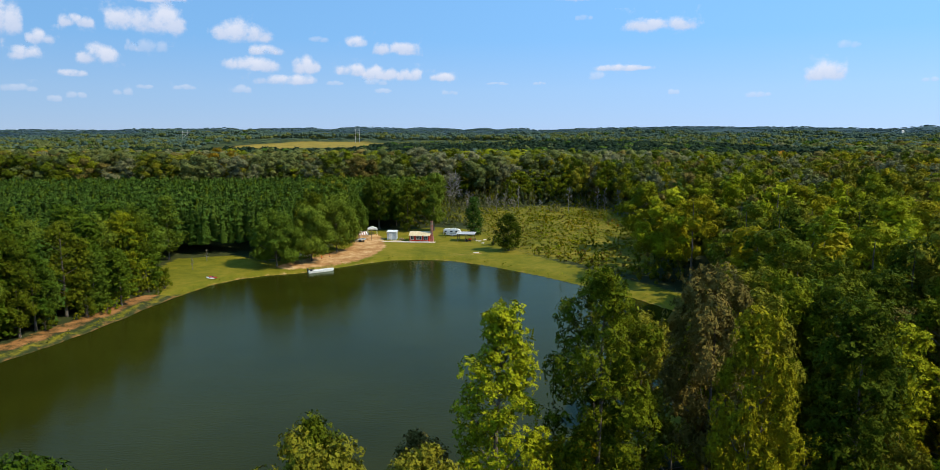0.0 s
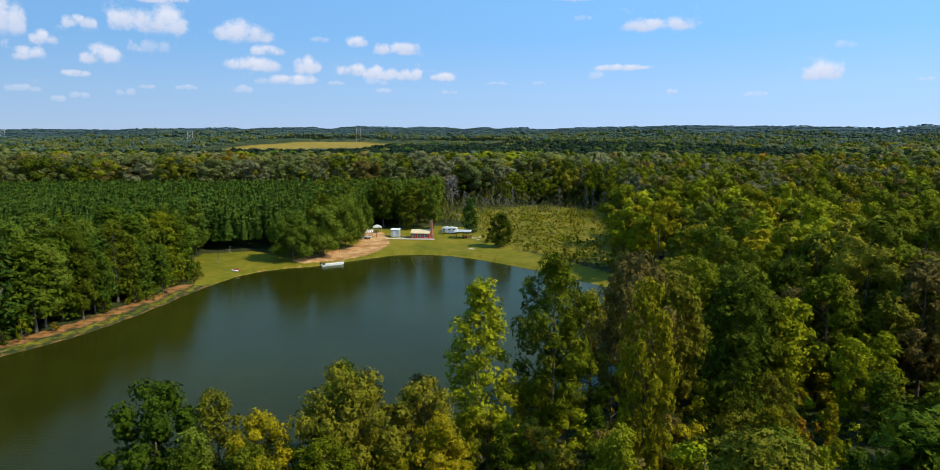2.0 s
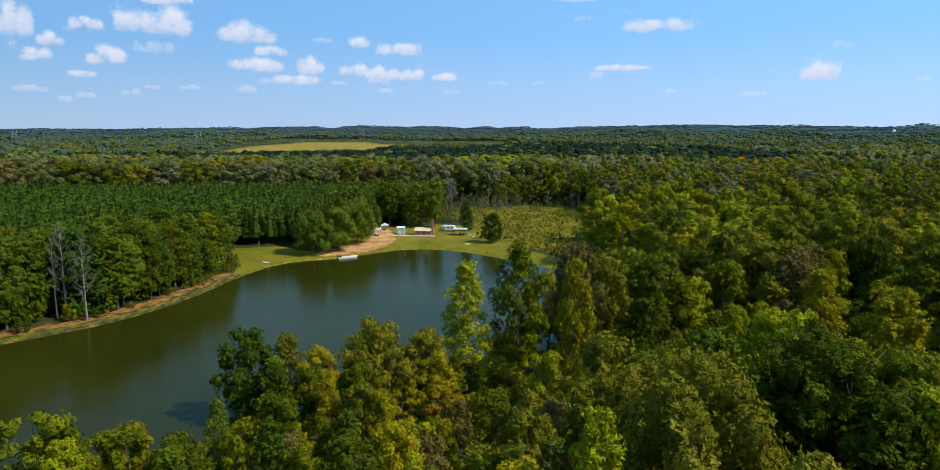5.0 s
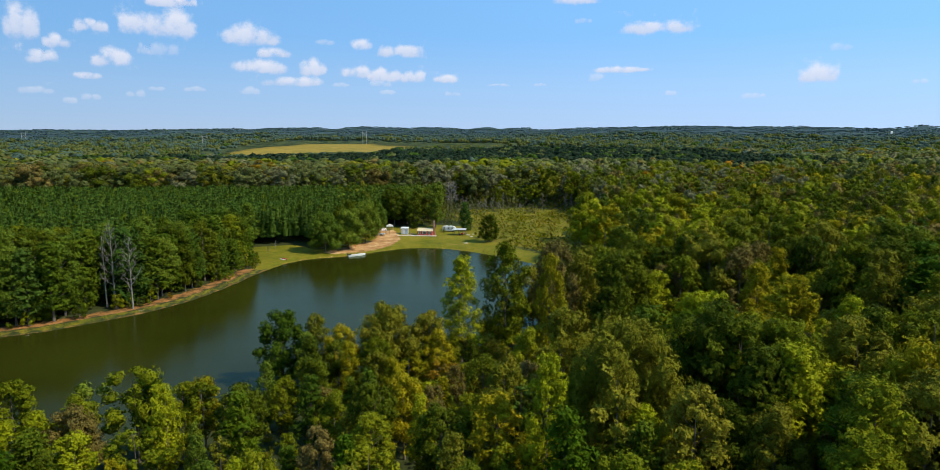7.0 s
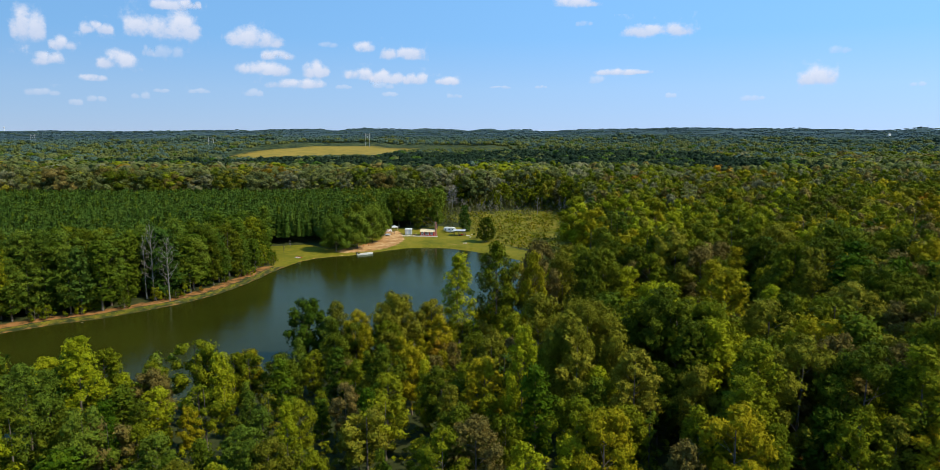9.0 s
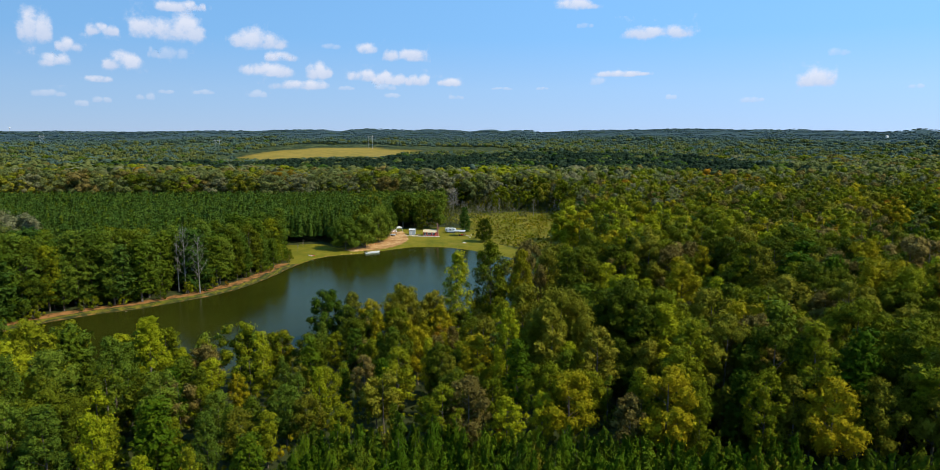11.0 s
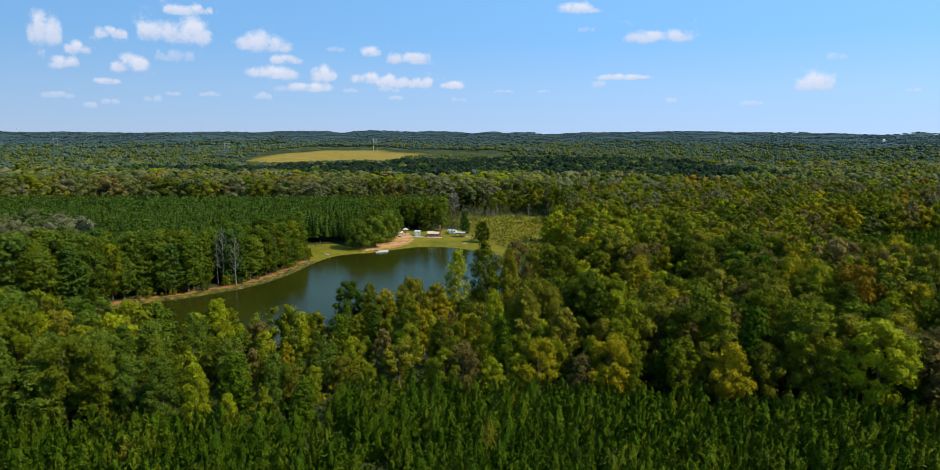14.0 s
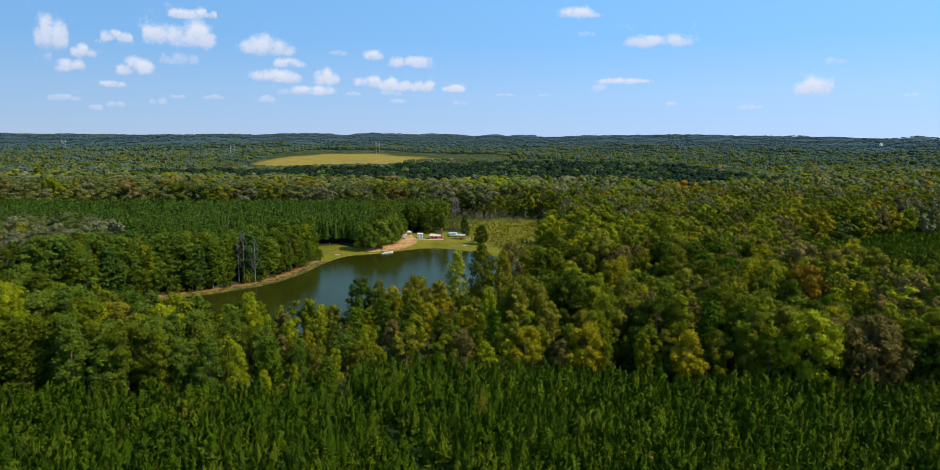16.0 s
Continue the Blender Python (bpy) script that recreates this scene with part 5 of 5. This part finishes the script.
def pickup(x, y, rz):
    e = thing("pickup_truck", on_ground(x, y, rz), "silver pickup truck parked in the shade of oaks", "truck")
    prof = [(-2.6, 0.5), (-2.6, 1.05), (-0.7, 1.08), (-0.45, 1.72), (0.75, 1.74), (1.35, 1.12), (2.45, 1.0), (2.6, 0.75), (2.6, 0.45)]
    bm = bmesh.new()
    a = [bm.verts.new((px, -0.92, z)) for px, z in prof]
    b = [bm.verts.new((px, 0.92, z)) for px, z in prof]
    bm.faces.new(a), bm.faces.new(b[::-1])
    for i in range(len(prof)):
        j = (i + 1) % len(prof)
        bm.faces.new((a[j], a[i], b[i], b[j]))
    bmesh.ops.recalc_face_normals(bm, faces=bm.faces)
    bmesh.ops.bevel(bm, geom=list(bm.edges), offset=0.05, segments=2, affect="EDGES")
    part("body", bm, SILVER, e)
    for sy in (-1, 1):
        part("side_window", box((1.1, 0.02, 0.42), (0.2, sy * 0.925, 1.42)), GLASS, e, "dark side window")
        for px in (-1.65, 1.6):
            wh = part("wheel", rod((px, sy * 0.84 - 0.11, 0.37), (px, sy * 0.84 + 0.11, 0.37), 0.37, None, 16), RUBBER, e)
            part("rim", rod((px, sy * 0.84 - 0.12, 0.37), (px, sy * 0.84 + 0.12, 0.37), 0.21, None, 12), ALUMINIUM, wh)
        part("headlight", box((0.04, 0.3, 0.14), (2.6, sy * 0.7, 0.82)), WHITE, e)
    bm = bmesh.new()
    bmesh.ops.create_cube(bm, size=1, matrix=Matrix.Translation((1.06, 0, 1.44)) @ Matrix.Rotation(radians(44), 4, "Y") @ Matrix.Diagonal((0.03, 1.6, 0.66, 1)))
    part("windscreen", bm, GLASS, e)
    part("load_bed", box((1.7, 1.6, 0.04), (-1.65, 0, 1.09)), DARKMETAL, e, "dark open load bed")
    part("bumper", box((0.12, 1.85, 0.2), (2.62, 0, 0.5), 0.03), DARKMETAL, e)


def boat():
    e = thing("boat", pose(-38.7, 170.4, 0.0, 0, 0, 32), "long pale aluminium flat-bottomed boat moored at the bank", "boat")
    stations = [(-3.35, 0.78, 0.78), (-2, 0.86, 0.86), (0.5, 0.86, 0.86), (2.2, 0.74, 0.76), (3.1, 0.46, 0.5), (3.45, 0.22, 0.24)]
    bm = bmesh.new()
    rows = []
    for x, wt, wb in stations:
        rise = 0.0 if x < 2 else 0.16 * (x - 2) ** 1.2
        rows.append([bm.verts.new(q) for q in ((x, -wt, 0.52 + rise * 0.6), (x, -wb * 0.8, -0.12 + rise), (x, wb * 0.8, -0.12 + rise), (x, wt, 0.52 + rise * 0.6))])
    for r0, r1 in zip(rows, rows[1:]):
        for i in range(3):
            bm.faces.new((r0[i], r0[i + 1], r1[i + 1], r1[i]))
    bm.faces.new(rows[0]), bm.faces.new(rows[-1][::-1])
    bmesh.ops.recalc_face_normals(bm, faces=bm.faces)
    bmesh.ops.solidify(bm, geom=bm.faces[:], thickness=0.05)
    part("hull", bm, WHITE, e, "pale painted aluminium hull")
    for x in (-1.6, 0.1, 1.6):
        part("bench_seat", box((0.45, 1.5, 0.08), (x, 0, 0.42), 0.02), ALUMINIUM, e)
    part("floor", box((4.8, 1.3, 0.04), (-0.6, 0, 0.02)), GREYROOF, e)
    part("front_deck", box((1.0, 1.05, 0.05), (2.5, 0, 0.55), 0.02), WHITE, e, "white front deck")
    mo = part("motor", box((0.45, 0.42, 0.55), (-3.45, 0, 0.95), 0.1), RUBBER, e, "black outboard motor")
    part("motor_leg", box((0.18, 0.12, 1.0), (-3.5, 0, 0.35), 0.03), DARKMETAL, mo)
    part("console", box((0.6, 0.7, 0.55), (-2.55, 0.1, 0.62), 0.06), DARKMETAL, e, "dark console box")
    part("gunwale", rod((-3.3, -0.8, 0.53), (2.2, -0.76, 0.54), 0.035), WHITE, e)
    part("gunwale", rod((-3.3, 0.8, 0.53), (2.2, 0.76, 0.54), 0.035), WHITE, e)


def kayak(x, y, rz, mat, label):
    e = thing("kayak", on_ground(x, y, rz, 0.14), label, "kayak", "kayaks on the lawn")
    bm = bmesh.new()
    rows = []
    for i in range(11):
        s = -1 + i / 5
        w = 0.37 * (1 - abs(s) ** 2.4) + 0.015
        zz = 0.10 * abs(s) ** 3
        rows.append([bm.verts.new((1.65 * s, w * math.cos(a), zz + 0.17 * (1 - 0.6 * abs(s) ** 2) * math.sin(a))) for a in np.linspace(0, 2 * math.pi, 10, endpoint=False)])
    for r0, r1 in zip(rows, rows[1:]):
        for i in range(10):
            bm.faces.new((r0[i], r0[(i + 1) % 10], r1[(i + 1) % 10], r1[i]))
    bm.faces.new(rows[0]), bm.faces.new(rows[-1][::-1])
    bmesh.ops.recalc_face_normals(bm, faces=bm.faces)
    part("hull", bm, mat, e)
    part("cockpit", rod((0, 0, 0.12), (0, 0, 0.19), 0.27, 0.25, 14), RUBBER, e, "dark open cockpit")
    part("seat_back", box((0.05, 0.3, 0.2), (-0.25, 0, 0.22), 0.02), RUBBER, e)


cabin()
chimney()
slab()
shed()
trailer()
open_shelter()
garden_tractor()
work_bench(0.9, 211.6, -10, "rough timber work bench under the open shelter")
work_bench(-33.0, 221.6, 14, "dark timber table under the white canopy")
canopy()
striped_awning()
utility_trailer()
pickup(-47.0, 184.6, 8)
boat()
kayak(-62.6, 159.9, -32, REDPLASTIC, "red plastic kayak lying on the lawn")
kayak(-62.9, 158.9, -34, CANVAS, "white plastic kayak lying beside the red one")

# firewood, boards and small clutter
pile = thing("firewood_stack", on_ground(-21.9, 212.0, -6, 0.09), "low stack of split firewood between shed and cabin", "firewood")
for i in range(22):
    r = i // 8
    part("log", rod((-0.9 + 0.25 * (i % 8) + 0.1 * r, -0.3, 0.12 + 0.21 * r), (-0.9 + 0.25 * (i % 8) + 0.1 * r, 0.3 + 0.04 * (i % 3), 0.12 + 0.21 * r), 0.105, 0.1, 7), TIMBER if i % 3 else PLANK, pile)
boards = thing("board_stack", on_ground(-23.0, 210.6, 12, 0.09), "loose stack of pale sawn boards on the slab", "boards")
for i in range(9):
    part("plank", box((2.0 - 0.1 * (i % 4), 0.17, 0.045), (0.05 * (i % 3), 0.2 * (i % 3) - 0.2, 0.03 + 0.05 * (i // 3))), PLANK, boards)
for x, y, rz, l in ((1.7, 192.5, 10, 1.6), (2.6, 210.2, -15, 1.8), (4.6, 212.0, 30, 1.2), (4.0, 206.5, 60, 1.1)):
    sheet = thing("roofing_sheet", on_ground(x, y, rz, 0.02), "pale metal sheet lying flat in the grass", "sheet", "loose sheets in the grass")
    for i in range(6):
        part("panel", box((l / 6 - 0.01, 0.85, 0.03 + 0.012 * (i % 2)), (-l / 2 + l / 6 * (i + 0.5), 0, 0.06)), WHITE, sheet)
for x, y in ((-41.4, 183.8), (-39.6, 186.2)):
    drum = thing("marker_post", on_ground(x, y), "short orange marker post at the clay track", "post", "orange posts by the track")
    part("post", rod((0, 0, -0.05), (0, 0, 0.95), 0.09, 0.07, 10), ORANGE, drum)
    part("foot", rod((0, 0, 0), (0, 0, 0.08), 0.22, 0.2, 12), RUBBER, drum)
lamp_pole = thing("yard_pole", on_ground(-31.6, 212.3), "slim weathered timber pole beside the clay track", "pole")
part("pole", rod((0, 0, -0.1), (0, 0, 3.3), 0.07, 0.05, 8), TIMBER, lamp_pole)
part("crossbar", box((0.7, 0.06, 0.08), (0, 0, 3.1)), TIMBER, lamp_pole)


# ---- dead trees ----
def dead_tree(x, y, top, r, seed, label, n=14, thick=1.0):
    z = ground_at(x, y)
    e = thing("dead_tree", on_ground(x, y, seed * 47), label, "dead tree", "dead trees")
    v, f = bare_tree(seed, top - z, r, n, thick)
    t = new("trunk", mesh_from("dead_trunk", v, f, DEADWOOD))
    t.parent = e


dead_tree(-90.2, 93.6, 19.5, 1.6, 1, "bare grey snag among the shore pines", 12)
dead_tree(-87.6, 92.9, 22.8, 3.4, 2, "bare grey snag among the shore pines", 26)
dead_tree(-83.0, 92.6, 19.3, 3.4, 3, "bare grey snag with drooping branches by the shore", 26)
dead_tree(-7.1, 293, 18.0, 5.0, 4, "bleached dead tree behind the meadow", 34, 3.6)
for i in range(16):
    x = -2 + 62 * rng.uniform()
    y = 283 + 26 * rng.uniform() - 0.012 * (x - 22) ** 2
    dead_tree(x, y, 6 + 8 * rng.uniform() ** 1.5, 0.9 + 1.3 * rng.uniform(), 20 + i, "slim dead trunk at the back of the meadow", 9, 2.4)
dead_tree(-71.1, 178, 4.4, 0.5, 40, "thin bare sapling on the lawn", 7)
dead_tree(-70.9, 168, 4.2, 0.5, 41, "thin bare sapling on the lawn", 7)
log_ = thing("driftwood", on_ground(-97.2, 71.6, 25, 0.1), "bleached driftwood branch at the water's edge", "driftwood")
part("stem", rod((-0.9, 0, 0.05), (0.9, 0.2, 0.35), 0.09, 0.05, 7), DEADWOOD, log_)
part("branch", rod((0.2, 0.1, 0.22), (0.7, -0.4, 0.7), 0.05, 0.02, 6), DEADWOOD, log_)
log_ = thing("driftwood", on_ground(-80.4, 91.6, 10, 0.1), "bleached forked branch lying on the bank", "driftwood")
part("stem", rod((-0.8, 0, 0.05), (0.8, 0.1, 0.25), 0.08, 0.05, 7), DEADWOOD, log_)
part("branch", rod((-0.5, 0, 0.1), (-0.6, -0.2, 0.6), 0.05, 0.02, 6), DEADWOOD, log_)


# ---- far marks ----
def line_tower(x, y, top):
    z = ground_at(x, y)
    h = top - z
    e = thing("power_line_tower", pose(x, y, z, 0, 0, 12), "pale twin-pole power line tower above distant woods", "power line", "power line towers")
    for sx in (-1, 1):
        part("pole", rod((sx * 4, 0, -0.5), (sx * 4, 0, h), 0.32, 0.22, 8), GREYROOF, e)
    part("crossarm", box((13, 0.35, 0.4), (0, 0, h - 3)), GREYROOF, e)
    for sx in (-1, 1):
        part("brace", rod((sx * 4, 0, h - 12), (-sx * 4, 0, h - 4), 0.12), GREYROOF, e)
    for k in (-7, 0, 7):
        part("insulator", rod((k, 0, h - 5.2), (k, 0, h - 3.2), 0.22), DARKMETAL, e)


line_tower(-221, 1332, 46)
line_tower(-470, 1120, 40)
line_tower(-930, 1330, 46)
wt = thing("water_tower", pose(-2640, 3700, ground_at(-2640, 3700)) @ Matrix.Diagonal((0.6, 0.6, 0.8, 1)), "far white water tower above the woods", "water tower")
part("column", rod((0, 0, 0), (0, 0, 40), 2.6, 2.2, 12), WHITE, wt)
bm = bmesh.new()
bmesh.ops.create_uvsphere(bm, u_segments=16, v_segments=10, radius=8, matrix=Matrix.Translation((0, 0, 43)) @ Matrix.Diagonal((1, 1, 0.7, 1)))
part("tank", bm, WHITE, wt)
fh = thing("farmhouse", pose(1395, 2190, ground_at(1395, 2190) + 3, 0, 0, 20) @ Matrix.Diagonal((0.55, 0.55, 0.7, 1)), "far white farmhouse on a rise among woods", "house")
part("wall", box((16, 9, 10), (0, 0, 3)), WHITE, fh)
bm = bmesh.new()
for sy in (-1, 1):
    bmesh.ops.create_cube(bm, size=1, matrix=Matrix.Translation((0, sy * 2.5, 9.6)) @ Matrix.Rotation(-sy * radians(32), 4, "X") @ Matrix.Diagonal((17, 6.2, 0.3, 1)))
part("roof", bm, GREYROOF, fh)
for k in (-5, 0, 5):
    part("window", box((1.6, 0.2, 2.0), (k, -4.55, 4)), GLASS, fh)


# ---- clouds ----
# bearing, elevation, width and height in degrees
CLOUDS_A = [(-33.1, 7.5, 1.8, 2.3), (-28.8, 7.6, 1.6, 0.9), (-24.3, 7.9, 4.2, 2.0), (-23.6, 9.5, 2.6, 0.8), (-22.3, 9.6, 1.1, 0.7), (-31.0, 6.3, 1.5, 1.0), (-32.2, 5.2, 1.8, 0.9), (-27.7, 5.3, 2.4, 1.3), (-29.6, 4.0, 1.9, 0.6), (-17.7, 7.4, 3.5, 1.6), (-16.0, 6.1, 2.1, 0.8), (-17.4, 5.0, 3.5, 1.2)]
CLOUDS_B = [(-13.0, 5.0, 1.9, 1.4), (-14.7, 3.9, 3.8, 0.8), (-9.7, 4.7, 2.2, 1.0), (-7.3, 4.5, 2.4, 1.1), (-5.0, 4.4, 1.6, 1.0), (-6.0, 6.5, 2.9, 1.3), (-9.2, 6.8, 2.0, 0.8), (-2.4, 4.2, 1.8, 0.7), (7.8, 10.3, 4.0, 0.9), (15.1, 8.1, 5.0, 1.3), (26.1, 4.1, 2.8, 1.3), (12.2, 4.8, 3.7, 0.5)]
CLOUDS_C = [(-7.8, 3.8, 1.5, 0.5), (-10.9, 3.7, 1.2, 0.4), (-25.6, 6.1, 0.8, 0.9), (-24.2, 6.1, 1.7, 0.9), (-32.5, 2.9, 1.8, 0.6), (-26.3, 2.8, 1.1, 0.6), (-29.2, 2.5, 1.0, 0.5), (-24.8, 3.2, 1.3, 0.4), (-22.1, 3.2, 1.3, 0.4), (-18.1, 3.1, 1.2, 0.5), (-12.2, 7.0, 1.5, 0.5)]
CLOUDS_D = [(-1.7, 3.0, 1.0, 0.4), (-7.1, 3.1, 1.3, 0.4), (9.0, 8.7, 1.1, 0.5), (10.1, 4.2, 1.2, 0.6), (2.1, 3.7, 1.5, 0.3), (5.5, 3.7, 0.9, 0.3), (27.8, 5.9, 1.4, 0.6), (22.2, 2.6, 1.5, 0.5), (33.0, 3.3, 1.0, 0.4), (16.0, 2.9, 0.7, 0.4), (-30.6, 2.2, 0.8, 0.5)]


def cloud_material(name, thick):
    m = bpy.data.materials.new(name)
    m.use_nodes = True
    nt = m.node_tree
    out = nt.nodes["Material Output"]
    nt.nodes.remove(nt.nodes["Principled BSDF"])
    body = node(nt, "Attribute", {"attribute": "body"}).outputs["Fac"]
    crest = node(nt, "Attribute", {"attribute": "crest"}).outputs["Fac"]
    n = noise_node(nt, position(nt), 0.016, 7, 0.62)
    f = node(nt, "MapRange", Value=math_node(nt, "ADD", body, math_node(nt, "MULTIPLY", math_node(nt, "SUBTRACT", n, 0.5), 2.1)))
    f.interpolation_type = "SMOOTHSTEP"
    f.inputs[1].default_value, f.inputs[2].default_value, f.inputs[4].default_value = 0.10, 1.05, thick
    # sunlit tops and shaded undersides are painted into the glow
    lit = math_node(nt, "ADD", math_node(nt, "MULTIPLY", crest, 0.7), math_node(nt, "MULTIPLY", n, 0.5))
    col = ramp(nt, lit, [(0.30, (0.58, 0.66, 0.85)), (0.80, (0.86, 0.87, 0.96))])
    mx = node(nt, "MixShader", i0=f.outputs[0], i1=node(nt, "BsdfTransparent").outputs[0], i2=node(nt, "Emission", Color=col, Strength=1.0).outputs[0])
    nt.links.new(mx.outputs[0], out.inputs[0])
    return m


def clouds(name, rows, thick, label):
    """Glowing sheets that face the camera's path: flat-bottomed puffs on a base line, thin towards their rims."""
    crng = np.random.default_rng(len(rows) + 3)
    pieces, body, crest = [], [], []
    home, dist = np.array([5.0, -80.0, 48.0]), 3000.0
    gu, gv = np.meshgrid(np.linspace(-1, 1, 25), np.linspace(-1, 1, 17))
    q = np.arange(gu.size).reshape(gu.shape)
    grid = np.stack([q[:-1, :-1], q[:-1, 1:], q[1:, 1:], q[1:, :-1]], -1).reshape(-1, 4)
    for az, el, w, h in rows:
        a, e = radians(az), radians(el)
        way = np.array([math.sin(a) * math.cos(e), math.cos(a) * math.cos(e), math.sin(e)])
        right = np.array([math.cos(a), -math.sin(a), 0])
        up = np.cross(right, way)
        dense = np.zeros(gu.shape)
        for _ in range(7):
            px, pr = crng.uniform(-0.62, 0.62), crng.uniform(0.22, 0.48)
            py = -0.30 + crng.uniform(0.0, 0.55) * (1 - abs(px))
            dense = np.maximum(dense, 1 - ((gu - px) ** 2 + ((gv - py) * 0.8) ** 2) / pr ** 2 * 0.5)
        dense = np.clip(dense, 0, 1) ** 1.5 * smooth(-0.75, -0.35, gv) * smooth(1.0, 0.8, np.abs(gu)) * smooth(1.0, 0.8, gv)
        sw, sh = 0.74 * dist * math.tan(radians(w)), 0.92 * dist * math.tan(radians(h))
        v = home + way * dist + gu.reshape(-1, 1) * sw * right + gv.reshape(-1, 1) * sh * up - (0.12 * sw * dense.reshape(-1, 1)) * way
        pieces.append((v, grid))
        body.append(dense.ravel())
        crest.append(((gv + 0.6) / 1.2).ravel())
    v, f = merge(pieces)
    me = mesh_from(name, v, f, cloud_material(name + "_painted_glow", thick))
    for key, values in (("body", body), ("crest", crest)):
        me.attributes.new(key, "FLOAT", "POINT").data.foreach_set("value", np.clip(np.concatenate(values), 0, 1).astype(np.float32))
    tagged(new(name, me), label, "clouds", kind="structure")


clouds("backdrop_clouds", CLOUDS_A + CLOUDS_B, 0.80, "small white fair-weather clouds in a blue sky")
clouds("backdrop_wisps", CLOUDS_C + CLOUDS_D, 0.34, "faint wisps of cloud low in the sky")
